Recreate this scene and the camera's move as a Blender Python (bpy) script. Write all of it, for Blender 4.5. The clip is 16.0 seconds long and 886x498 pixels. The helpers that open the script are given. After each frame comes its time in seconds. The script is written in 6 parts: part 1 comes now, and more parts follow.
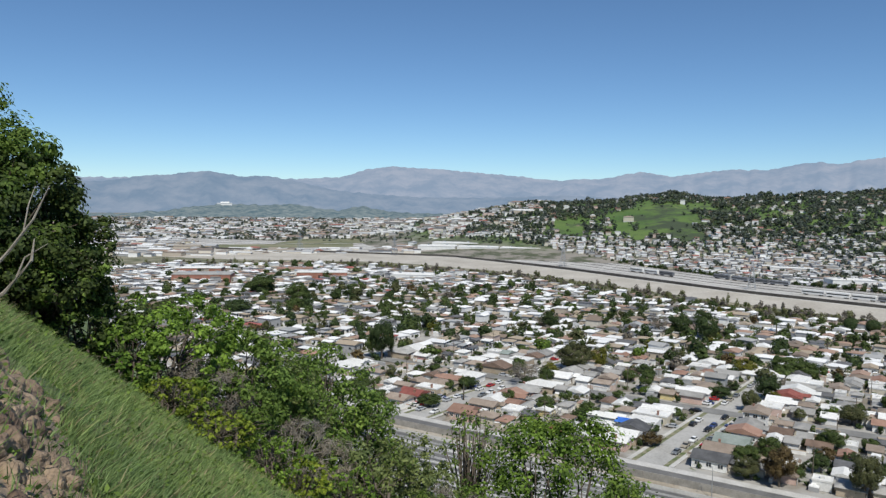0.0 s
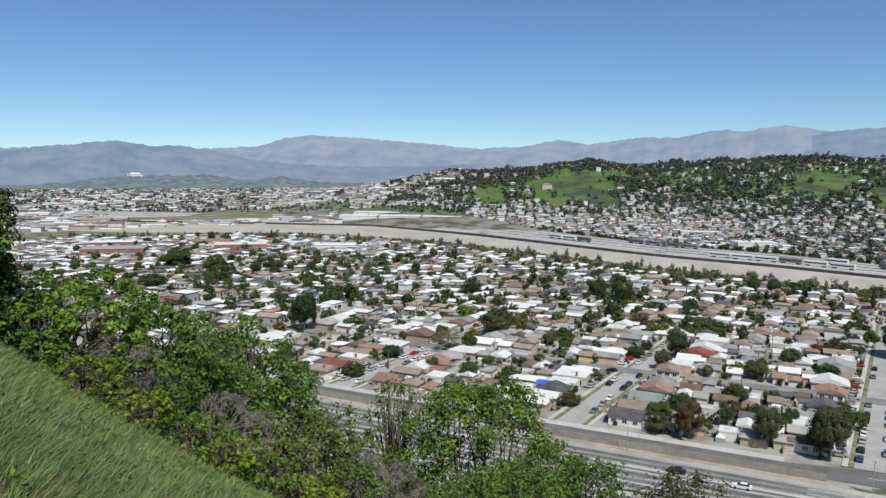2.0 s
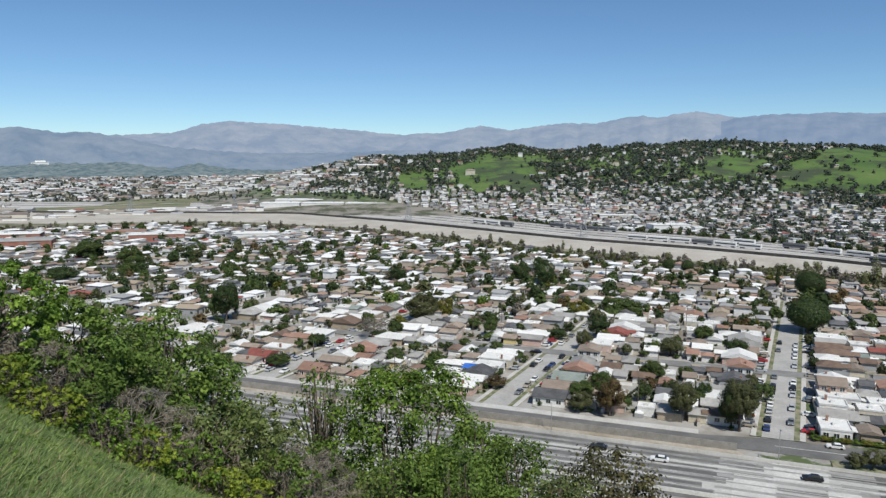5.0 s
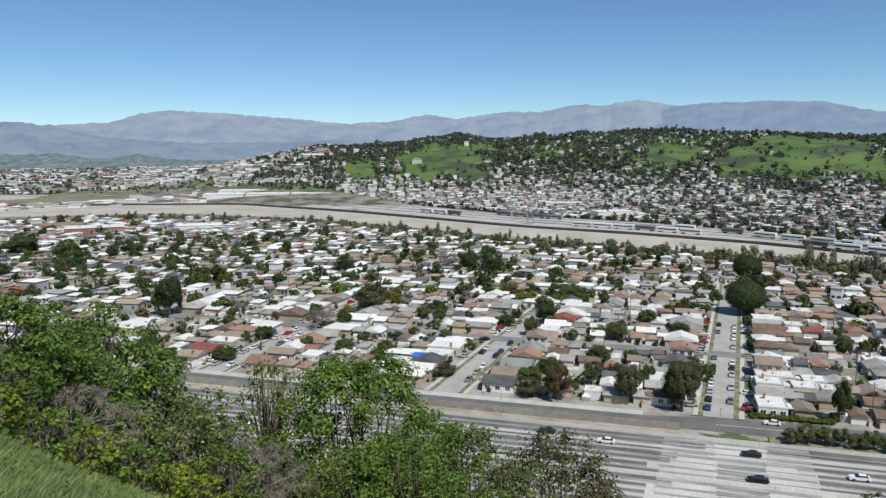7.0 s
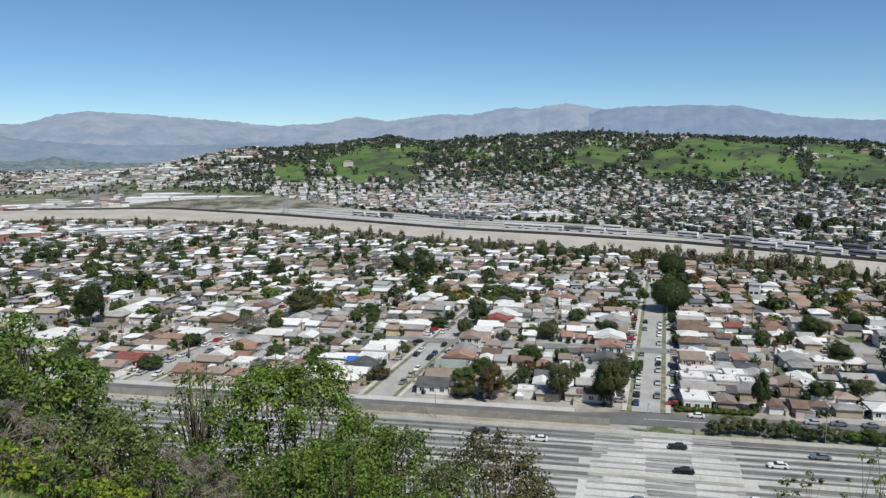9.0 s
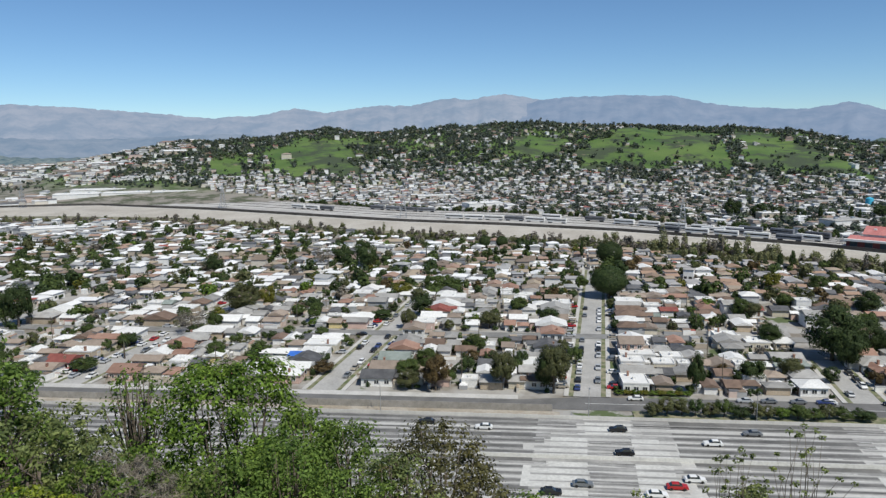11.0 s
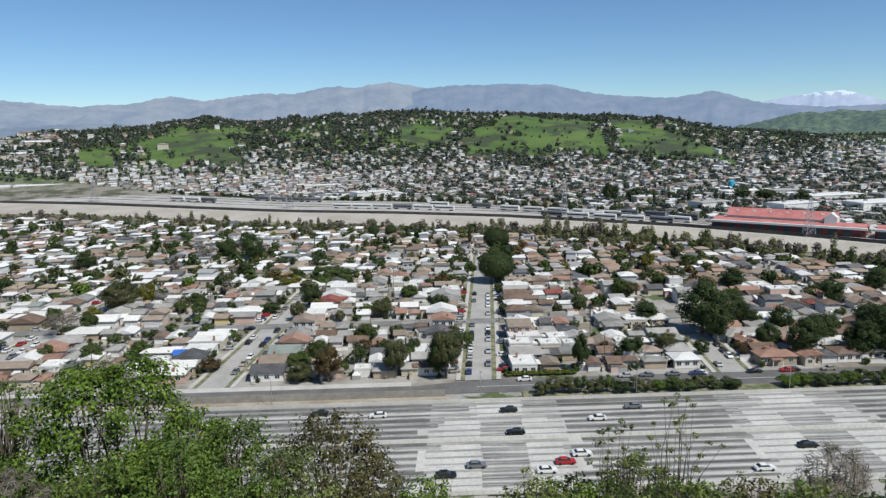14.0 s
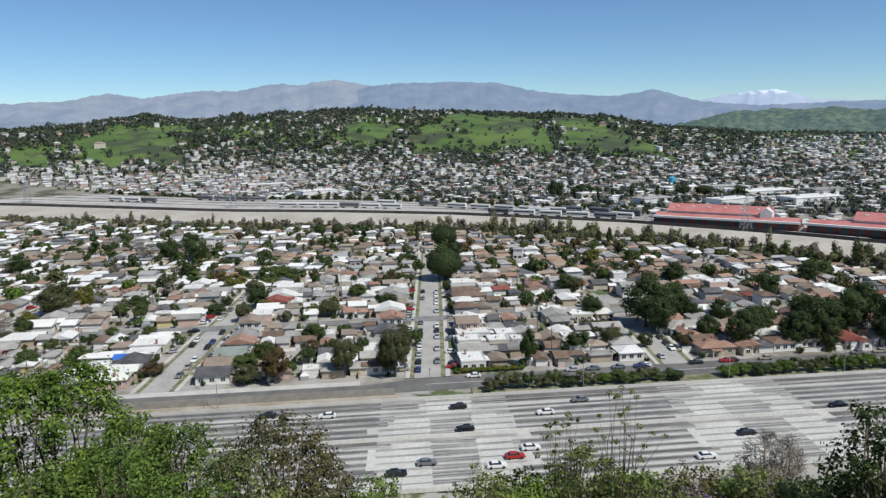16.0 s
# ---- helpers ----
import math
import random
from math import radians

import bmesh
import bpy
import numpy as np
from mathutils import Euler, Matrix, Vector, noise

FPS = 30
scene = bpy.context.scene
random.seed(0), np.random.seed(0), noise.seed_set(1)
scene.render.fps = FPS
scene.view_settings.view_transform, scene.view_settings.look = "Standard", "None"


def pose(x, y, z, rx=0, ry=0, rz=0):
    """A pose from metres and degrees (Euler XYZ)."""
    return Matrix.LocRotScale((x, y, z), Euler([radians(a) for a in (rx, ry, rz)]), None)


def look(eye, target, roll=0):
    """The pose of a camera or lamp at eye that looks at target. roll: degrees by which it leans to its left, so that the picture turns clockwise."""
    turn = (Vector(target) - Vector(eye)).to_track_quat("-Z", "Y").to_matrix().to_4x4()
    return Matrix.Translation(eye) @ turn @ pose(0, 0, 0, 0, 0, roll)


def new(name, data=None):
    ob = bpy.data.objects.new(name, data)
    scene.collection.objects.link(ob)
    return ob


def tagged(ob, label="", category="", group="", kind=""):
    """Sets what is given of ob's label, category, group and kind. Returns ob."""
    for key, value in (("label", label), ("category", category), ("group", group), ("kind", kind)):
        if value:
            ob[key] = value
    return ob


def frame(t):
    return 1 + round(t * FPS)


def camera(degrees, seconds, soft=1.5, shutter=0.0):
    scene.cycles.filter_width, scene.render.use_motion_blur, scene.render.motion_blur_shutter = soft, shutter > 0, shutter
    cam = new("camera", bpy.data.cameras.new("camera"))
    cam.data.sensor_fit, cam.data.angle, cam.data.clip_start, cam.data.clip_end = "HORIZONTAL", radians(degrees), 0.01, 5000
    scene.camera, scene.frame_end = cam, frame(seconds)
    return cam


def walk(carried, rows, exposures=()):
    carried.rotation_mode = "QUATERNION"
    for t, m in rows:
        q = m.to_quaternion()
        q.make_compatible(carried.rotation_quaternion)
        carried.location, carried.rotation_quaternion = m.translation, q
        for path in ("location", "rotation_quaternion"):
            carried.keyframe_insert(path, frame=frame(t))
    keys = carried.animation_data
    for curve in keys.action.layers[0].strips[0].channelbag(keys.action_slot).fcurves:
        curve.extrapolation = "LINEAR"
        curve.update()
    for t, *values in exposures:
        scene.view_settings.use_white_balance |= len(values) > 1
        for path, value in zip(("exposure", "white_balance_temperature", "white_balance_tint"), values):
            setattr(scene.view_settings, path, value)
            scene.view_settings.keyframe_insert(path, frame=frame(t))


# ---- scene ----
cam = camera(62.27, 16.0, soft=1.35)
EYE = 80.0  # metres above the valley floor
# seconds, yaw, pitch, roll: a hand-held pan from one spot on the hillside
ROWS = [
    (0, 0.06, -4.00, -0.80),
    (0.5, -1.03, -4.83, -0.12),
    (1, -1.91, -5.07, -0.05),
    (1.5, -3.77, -5.54, -0.30),
    (2, -6.08, -6.36, -0.37),
    (2.5, -7.25, -6.66, -0.40),
    (3, -8.42, -6.66, 0.00),
    (3.5, -10.16, -6.53, -0.36),
    (4, -10.63, -6.77, -0.04),
    (6.5, -15.07, -8.16, -0.19),
    (7, -16.17, -8.26, 0.18),
    (7.5, -17.73, -8.14, 0.18),
    (8, -19.16, -8.19, 0.10),
    (10.5, -24.81, -8.26, 0.47),
    (11, -26.12, -8.79, 0.61),
    (11.5, -27.34, -9.39, 0.93),
    (12, -29.08, -9.39, 0.90),
    (12.5, -31.16, -9.21, 0.20),
    (13, -32.98, -9.31, 0.50),
    (13.5, -34.15, -9.51, 0.73),
    (14, -34.89, -9.78, 0.83),
    (14.5, -36.27, -9.70, 0.92),
    (15, -37.98, -10.64, 1.07),
    (15.5, -38.67, -10.59, 0.58),
    (16, -39.03, -10.00, 0.83),
]
# the arms swing a little as the body turns
walk(cam, [(t, pose(0.235 * (-yaw / 39 - 0.49), -0.085 * (-yaw / 39 - 0.49), EYE - 0.08 * (-yaw / 39 - 0.49), 90 + pitch, roll, yaw)) for t, yaw, pitch, roll in ROWS], exposures=[(0.0, 0.0), (16.0, 0.0)])

# ---------------------------------------------------------------- light
SUN_AZ, SUN_EL = 170.0, 54.0  # degrees clockwise from +y, and above the horizon
world = bpy.data.worlds.new("sky")
scene.world = world
world.use_nodes = True
wn = world.node_tree
sky = wn.nodes.new("ShaderNodeTexSky")
sky.sky_type, sky.sun_disc = "NISHITA", False
sky.sun_elevation, sky.sun_rotation = radians(SUN_EL), radians(SUN_AZ)
sky.altitude, sky.air_density, sky.dust_density, sky.ozone_density = 2500, 0.98, 0.0, 6.0
tint = wn.nodes.new("ShaderNodeMix")
tint.data_type, tint.blend_type = "RGBA", "MULTIPLY"
tint.inputs[0].default_value, tint.inputs[7].default_value = 1.0, (0.91, 1.02, 1.025, 1)  # the clip's deep azure
wn.links.new(sky.outputs[0], tint.inputs[6])
wn.links.new(tint.outputs[2], wn.nodes["Background"].inputs[0])
wn.nodes["Background"].inputs[1].default_value = 0.101
sun = new("sun", bpy.data.lights.new("sun", "SUN"))
sun.data.energy, sun.data.angle, sun.data.color = 4.4, radians(0.53), (0.97, 0.945, 0.87)
sa, se = radians(SUN_AZ), radians(SUN_EL)
sun.matrix_world = look((0, 0, 300), (-math.sin(sa) * math.cos(se), -math.cos(sa) * math.cos(se), 300 - math.sin(se)))

# ---------------------------------------------------------------- plan
# u runs along the freeway, v across it, away from the camera's hill
DU, DV = (0.848, -0.530), (0.530, 0.848)
YAW_U = math.degrees(math.atan2(DU[1], DU[0]))


def uv(u, v):
    return (u * DU[0] + v * DV[0], u * DU[1] + v * DV[1])


def to_uv(x, y):
    return (x * DU[0] + y * DU[1], x * DV[0] + y * DV[1])


def smooth(a, b, x):
    s = np.clip((np.asarray(x, float) - a) / (b - a), 0, 1)
    return s * s * (3 - 2 * s)


def lerp_table(table, x):
    return np.interp(x, [p[0] for p in table], [p[1] for p in table])


# the wooded hill across the river: azimuth, rise of its crest above the camera in degrees
CREST = [(-8, -2.96), (-3, -2.4), (0, -1.75), (2, -1.3), (7, -0.45), (13, -0.25), (17.3, 0.45), (20, 0.15), (25, 0.25), (31, 0.7), (38, 0.5), (44, 0.3), (51.5, -0.15), (56, -1.0), (62, -1.4), (75, -1.6)]
# the two banks of the river: along the freeway, across it
RIVER_NEAR = [(-1300, 430), (-717, 520), (-551, 650), (-340, 668), (-201, 612), (-98, 570), (-7, 534), (70, 514), (170, 450), (229, 397), (268, 340), (330, 230), (420, 60), (520, -200)]
RIVER_FAR = [(-1300, 560), (-951, 661), (-647, 768), (-501, 815), (-325, 755), (-114, 655), (-10, 625), (79, 589), (195, 517), (262, 454), (313, 399), (390, 260), (490, 70), (600, -200)]
HX, HY = math.sin(radians(54)), math.cos(radians(54))  # the way the near slope falls


def open_grass(az, r):
    """The two bare green flanks of the hill."""
    wave = 1.3 * math.sin(r * 0.019) + 0.9 * math.sin(r * 0.047 + az)
    gully = noise.noise((az * 0.55 + r * 0.0016, r * 0.0012, 4.0)) + 0.5 * noise.noise((az * 1.5, r * 0.006, 9.0))
    if gully > 0.46:  # brush fills the gullies
        return False
    top = float(np.interp(az, [36, 49, 52, 55.5, 57], [1500, 1490, 1330, 1230, 1160]))
    if 1108 + 22 * math.sin(az * 1.3) < r < top + 20 * math.sin(az * 0.9) and 39.4 - 0.0085 * (1500 - r) + 0.4 * wave < az < 56 + 0.5 * wave:
        return True
    if 1185 < r < 1345 and 31.8 + 0.4 * wave < az < 35.8 + 0.4 * wave or 1130 < r < 1250 and 8.2 + 0.4 * wave < az < 10.8:
        return gully < 0.12
    return 1090 + 20 * math.sin(az * 2) < r < 1400 + 30 * math.sin(az * 1.7) and 13.4 + 0.7 * wave < az < 19.6 + 0.7 * wave


def height(x, y):
    x, y = np.asarray(x, float), np.asarray(y, float)
    r, az = np.hypot(x, y), np.degrees(np.arctan2(x, y))
    fall = x * HX + y * HY
    z = 78.35 - 0.80 * fall
    z = np.where(z > 78.35, 78.35 + 30 * np.tanh((z - 78.35) / 40), z)
    z = np.clip(z, 0, None) * (1 - smooth(120, 260, r))
    # an eroded bank beside the camera
    bank = np.exp(-(((az + 38) / 11) ** 2)) * smooth(3.0, 6.5, r) * (1 - smooth(12, 26, r))
    z = z + 0.55 * bank
    crest = np.maximum(EYE + 1550 * np.tan(np.radians(lerp_table(CREST, az))), 0)
    lift = smooth(830, 1560, r) * (1 - 0.8 * smooth(1700, 2500, r))
    lump = 5 * np.sin(x * 0.021 + 1.3 * np.sin(y * 0.013)) * np.sin(y * 0.017 + 2.0) + 3 * np.sin(x * 0.05) * np.sin(y * 0.043)
    z = z + np.where((np.abs(az) < 110) & (r > 800), (crest + lump * np.minimum(crest / 60, 1)) * lift, 0)
    return np.maximum(z, 0)


# ---------------------------------------------------------------- material kit
def material(name):
    m = bpy.data.materials.new(name)
    m.use_nodes = True
    return m, m.node_tree, m.node_tree.nodes["Principled BSDF"]


def put(tree, socket, value):
    if hasattr(value, "links"):
        tree.links.new(value, socket)
    else:
        socket.default_value = value


def node(tree, kind, **inputs):
    n = tree.nodes.new(kind)
    for key, value in inputs.items():
        put(tree, n.inputs[int(key[1:]) if key[0] == "i" and key[1:].isdigit() else key], value)
    return n


def rgb(c):
    return (*c, 1) if len(c) == 3 else c


def mix(tree, factor, a, b, blend="MIX"):
    n = tree.nodes.new("ShaderNodeMix")
    n.data_type, n.blend_type = "RGBA", blend
    put(tree, n.inputs[0], factor)
    put(tree, n.inputs[6], a if hasattr(a, "links") else rgb(a))
    put(tree, n.inputs[7], b if hasattr(b, "links") else rgb(b))
    return n.outputs[2]


def maths(tree, op, a, b=0.0, c=0.0):
    n = tree.nodes.new("ShaderNodeMath")
    n.operation = op
    for i, value in enumerate((a, b, c)):
        put(tree, n.inputs[i], value)
    return n.outputs[0]


def place(tree):
    return tree.nodes.new("ShaderNodeNewGeometry").outputs["Position"]


def grain(tree, scale, detail=4.0, vector=None, rough=0.55):
    n = tree.nodes.new("ShaderNodeTexNoise")
    n.inputs["Scale"].default_value, n.inputs["Detail"].default_value, n.inputs["Roughness"].default_value = scale, detail, rough
    tree.links.new(vector if vector is not None else place(tree), n.inputs["Vector"])
    return n.outputs["Fac"]


def ramp(tree, factor, *stops):
    n = tree.nodes.new("ShaderNodeValToRGB")
    e = n.color_ramp.elements
    while len(e) < len(stops):
        e.new(0.5)
    for slot, (at, colour) in zip(e, stops):
        slot.position, slot.color = at, rgb(colour)
    tree.links.new(factor, n.inputs[0])
    return n.outputs[0]


def step(tree, value, a, b):
    n = tree.nodes.new("ShaderNodeMapRange")
    n.interpolation_type = "SMOOTHSTEP"
    put(tree, n.inputs[0], value)
    n.inputs[1].default_value, n.inputs[2].default_value = a, b
    return n.outputs[0]


def bump(tree, shader, factor, strength, distance=0.05):
    n = node(tree, "ShaderNodeBump", Strength=strength, Distance=distance, Height=factor)
    tree.links.new(n.outputs[0], shader.inputs["Normal"])


def surface(name, a, b, scale=1.0, rough=0.85, vary=0.0, fine=None, relief=0.3, metal=0.0):
    """A mottled surface: two colours, a fine grain, and, if wanted, a change of brightness from object to object."""
    m, t, s = material(name)
    colour = mix(t, ramp(t, grain(t, scale), (0.35, (0, 0, 0)), (0.65, (1, 1, 1))), a, b)
    f = grain(t, fine or scale * 9, 3)
    colour = mix(t, 0.35, colour, ramp(t, f, (0.3, (0.35, 0.35, 0.35)), (0.7, (1, 1, 1))), "MULTIPLY")
    if vary:
        r = t.nodes.new("ShaderNodeObjectInfo").outputs["Random"]
        colour = mix(t, 1.0, colour, ramp(t, r, (0.0, (1 - vary,) * 3), (1.0, (1, 1, 1))), "MULTIPLY")
    t.links.new(colour, s.inputs["Base Color"])
    s.inputs["Roughness"].default_value, s.inputs["Metallic"].default_value = rough, metal
    bump(t, s, f, relief)
    return m


def plain(name, colour, rough=0.6, metal=0.0):
    m, t, s = material(name)
    s.inputs["Base Color"].default_value, s.inputs["Roughness"].default_value, s.inputs["Metallic"].default_value = rgb(colour), rough, metal
    return m


def foliage(name, dark, light, glow=0.25, vary=0.25):
    """Leaves: each its own tint, some light passing through."""
    m, t, s = material(name)
    g = t.nodes.new("ShaderNodeNewGeometry")
    colour = ramp(t, g.outputs["Random Per Island"], (0.0, dark), (0.75, light), (1.0, tuple(min(1, c * 1.35) for c in light)))
    r = t.nodes.new("ShaderNodeObjectInfo").outputs["Random"]
    colour = mix(t, 1.0, colour, ramp(t, r, (0.0, (1 - vary,) * 3), (1.0, (1, 1, 1))), "MULTIPLY")
    patch = ramp(t, grain(t, 0.55, 4), (0.30, (0.72, 0.76, 0.80)), (0.70, (1.18, 1.10, 0.95)))
    colour = mix(t, 1.0, colour, patch, "MULTIPLY")
    t.links.new(colour, s.inputs["Base Color"])
    s.inputs["Roughness"].default_value = 0.65
    s.inputs["Specular IOR Level"].default_value = 0.2
    thin = t.nodes.new("ShaderNodeBsdfTranslucent")
    t.links.new(colour, thin.inputs[0])
    both = node(t, "ShaderNodeMixShader", i0=glow, i1=s.outputs[0], i2=thin.outputs[0])
    t.links.new(both.outputs[0], t.nodes["Material Output"].inputs[0])
    return m


# ---------------------------------------------------------------- mesh kit
class Shape:
    """Corners, faces and material numbers, gathered for one mesh."""

    def __init__(self):
        self.v, self.f, self.m = [], [], []

    def add(self, verts, faces, m=0):
        k = len(self.v)
        self.v += [tuple(p) for p in verts]
        self.f += [tuple(k + i for i in f) for f in faces]
        self.m += [m] * len(faces)
        return self

    def box(self, x0, y0, z0, x1, y1, z1, m=0, taper=0.0):
        a = taper
        self.add([(x0, y0, z0), (x1, y0, z0), (x1, y1, z0), (x0, y1, z0), (x0 + a, y0 + a, z1), (x1 - a, y0 + a, z1), (x1 - a, y1 - a, z1), (x0 + a, y1 - a, z1)],
                 [(3, 2, 1, 0), (4, 5, 6, 7), (0, 1, 5, 4), (1, 2, 6, 5), (2, 3, 7, 6), (3, 0, 4, 7)], m)
        return self

    def tube(self, points, radii, sides=7, m=0):
        """A limb along points, its ends closed."""
        rings = []
        for i, p in enumerate(points):
            p = Vector(p)
            way = (Vector(points[min(i + 1, len(points) - 1)]) - Vector(points[max(i - 1, 0)])).normalized()
            side = way.orthogonal().normalized()
            other = way.cross(side)
            rings.append([p + radii[i] * (math.cos(a) * side + math.sin(a) * other) for a in (2 * math.pi * k / sides for k in range(sides))])
        verts = [q for ring in rings for q in ring]
        faces = [(i * sides + k, i * sides + (k + 1) % sides, (i + 1) * sides + (k + 1) % sides, (i + 1) * sides + k) for i in range(len(rings) - 1) for k in range(sides)]
        faces += [tuple(reversed(range(sides))), tuple((len(rings) - 1) * sides + k for k in range(sides))]
        return self.add(verts, faces, m)

    def mesh(self, name, *mats, soft=False):
        me = bpy.data.meshes.new(name)
        me.from_pydata(self.v, [], self.f)
        for m in mats:
            me.materials.append(m)
        if len(mats) > 1:
            me.polygons.foreach_set("material_index", self.m)
        if soft:
            me.polygons.foreach_set("use_smooth", [True] * len(self.f))
        me.update()
        return me


def quads_mesh(name, corners, mats, index=None, soft=False):
    """A mesh of loose four-cornered faces; corners is (n, 4, 3)."""
    n = len(corners)
    me = bpy.data.meshes.new(name)
    me.vertices.add(4 * n)
    me.vertices.foreach_set("co", np.ascontiguousarray(corners, dtype=np.float32).ravel())
    me.loops.add(4 * n)
    me.loops.foreach_set("vertex_index", np.arange(4 * n, dtype=np.int32))
    me.polygons.add(n)
    me.polygons.foreach_set("loop_start", np.arange(0, 4 * n, 4, dtype=np.int32))
    for m in mats:
        me.materials.append(m)
    if index is not None:
        me.polygons.foreach_set("material_index", np.asarray(index, dtype=np.int32))
    me.update(calc_edges=True)
    me.validate()
    return me


def part(name, me, parent, label=""):
    ob = new(name, me)
    ob.parent = parent
    return tagged(ob, label) if label else ob


def thing(name, m, label, category, group="", kind=""):
    ob = new(name)
    ob.empty_display_size = 0.5
    ob.matrix_basis = m
    return tagged(ob, label, category, group, kind)


def at(x, y, z=0.0, turn=0.0):
    return pose(x, y, z, 0, 0, turn)


def leaf_quads(rng, centres, size, facing=None, long=1.6, loose=0.45):
    """Pointed leaves at the given centres, turned at random or roughly the way they face."""
    n = len(centres)
    normal = rng.normal(size=(n, 3)) if facing is None else facing + rng.normal(size=(n, 3)) * loose
    a = np.cross(normal, rng.normal(size=(n, 3)))
    a /= np.linalg.norm(a, axis=1, keepdims=True) + 1e-9
    b = np.cross(normal, a)
    b /= np.linalg.norm(b, axis=1, keepdims=True) + 1e-9
    s = (size * rng.uniform(0.6, 1.3, n))[:, None]
    return np.stack([centres - a * s * long / 2, centres + b * s / 2, centres + a * s * long / 2, centres - b * s / 2], axis=1)


def spray_mesh(name, corners, mat):
    """Leaf sprays of three corners each, for trees farther off; corners is (n, 3, 3)."""
    n = len(corners)
    me = bpy.data.meshes.new(name)
    me.vertices.add(3 * n)
    me.vertices.foreach_set("co", np.ascontiguousarray(corners, dtype=np.float32).ravel())
    me.loops.add(3 * n)
    me.loops.foreach_set("vertex_index", np.arange(3 * n, dtype=np.int32))
    me.polygons.add(n)
    me.polygons.foreach_set("loop_start", np.arange(0, 3 * n, 3, dtype=np.int32))
    me.materials.append(mat)
    me.update(calc_edges=True)
    return me


def sprays(rng, centres, size, facing, long=1.3, loose=0.45):
    q = leaf_quads(rng, centres, size, facing, long, loose)
    wide, on = (q[:, 1] - q[:, 3]) * 0.62, q[:, 0] + (q[:, 2] - q[:, 0]) * 0.85
    return np.stack([q[:, 0], on + wide, on - wide], 1)


# ---------------------------------------------------------------- materials
def ground_material():
    """Dry soil and yards in the valley, spring grass on the slopes."""
    m, t, s = material("ground")
    p = place(t)
    sep = node(t, "ShaderNodeSeparateXYZ", i0=p)
    n = t.nodes.new("ShaderNodeVectorMath")
    n.operation = "LENGTH"
    t.links.new(p, n.inputs[0])
    far = n.outputs["Value"]
    town = mix(t, ramp(t, grain(t, 0.05, 5), (0.42, (0, 0, 0)), (0.56, (1, 1, 1))), (0.20, 0.175, 0.14), (0.36, 0.345, 0.32))
    town = mix(t, step(t, grain(t, 0.035, 6, rough=0.7), 0.56, 0.62), town, (0.09, 0.12, 0.045))
    town = mix(t, step(t, far, 560, 720), town, mix(t, step(t, grain(t, 0.03, 6, rough=0.7), 0.42, 0.56), (0.075, 0.085, 0.045), (0.26, 0.235, 0.20)))
    grass = mix(t, ramp(t, grain(t, 0.012, 6), (0.35, (0, 0, 0)), (0.65, (1, 1, 1))), (0.058, 0.115, 0.022), (0.105, 0.165, 0.038))
    grass = mix(t, step(t, grain(t, 0.014, 7, rough=0.72), 0.47, 0.58), grass, (0.046, 0.064, 0.030))
    grass = mix(t, step(t, grain(t, 0.03, 6, rough=0.7), 0.63, 0.68), grass, (0.20, 0.17, 0.11))
    near = mix(t, ramp(t, grain(t, 0.5, 6), (0.35, (0, 0, 0)), (0.68, (1, 1, 1))), (0.085, 0.14, 0.035), (0.19, 0.22, 0.085))
    near = mix(t, step(t, grain(t, 0.9, 5, rough=0.7), 0.60, 0.68), near, (0.30, 0.235, 0.165))
    slope = step(t, sep.outputs["Z"], 6, 22)
    colour = mix(t, slope, town, grass)
    colour = mix(t, maths(t, "MULTIPLY", step(t, far, 330, 250), step(t, sep.outputs["Z"], 0.5, 3)), colour, near)
    # bare earth of the eroded bank
    d = t.nodes.new("ShaderNodeVectorMath")
    d.operation = "DISTANCE"
    t.links.new(p, d.inputs[0])
    d.inputs[1].default_value = (-3.2, 5.3, 78.2)
    bare = step(t, maths(t, "ADD", d.outputs["Value"], maths(t, "MULTIPLY", grain(t, 1.1, 6, rough=0.7), 4.0)), 4.8, 3.8)
    colour = mix(t, bare, colour, mix(t, grain(t, 2.5, 6), (0.24, 0.15, 0.095), (0.46, 0.36, 0.25)))
    t.links.new(colour, s.inputs["Base Color"])
    s.inputs["Roughness"].default_value = 0.95
    bump(t, s, grain(t, 3.0, 6), 0.6, 0.1)
    return m


def freeway_material():
    m, t, s = material("worn_concrete")
    colour = mix(t, ramp(t, grain(t, 0.06, 4), (0.35, (0, 0, 0)), (0.65, (1, 1, 1))), (0.45, 0.437, 0.408), (0.57, 0.555, 0.52))
    colour = mix(t, 0.4, colour, ramp(t, grain(t, 1.3, 5), (0.3, (0.6, 0.6, 0.6)), (0.7, (1, 1, 1))), "MULTIPLY")
    t.links.new(colour, s.inputs["Base Color"])
    s.inputs["Roughness"].default_value = 0.8
    return m


GROUND = ground_material()
CONCRETE = freeway_material()
DECK = surface("pale_deck_concrete", (0.55, 0.54, 0.505), (0.65, 0.64, 0.60), 0.12, fine=1.5)
TRACK = surface("oil_darkened_lane", (0.105, 0.103, 0.098), (0.20, 0.194, 0.182), 0.09, fine=1.1)
ASPHALT = surface("asphalt", (0.13, 0.127, 0.122), (0.185, 0.18, 0.172), 0.15, fine=2.0)
STREET = surface("sun_bleached_street", (0.38, 0.37, 0.345), (0.47, 0.455, 0.43), 0.12, fine=1.4)
PAVING = surface("pavement_concrete", (0.49, 0.475, 0.44), (0.60, 0.58, 0.545), 0.2, fine=2.5)
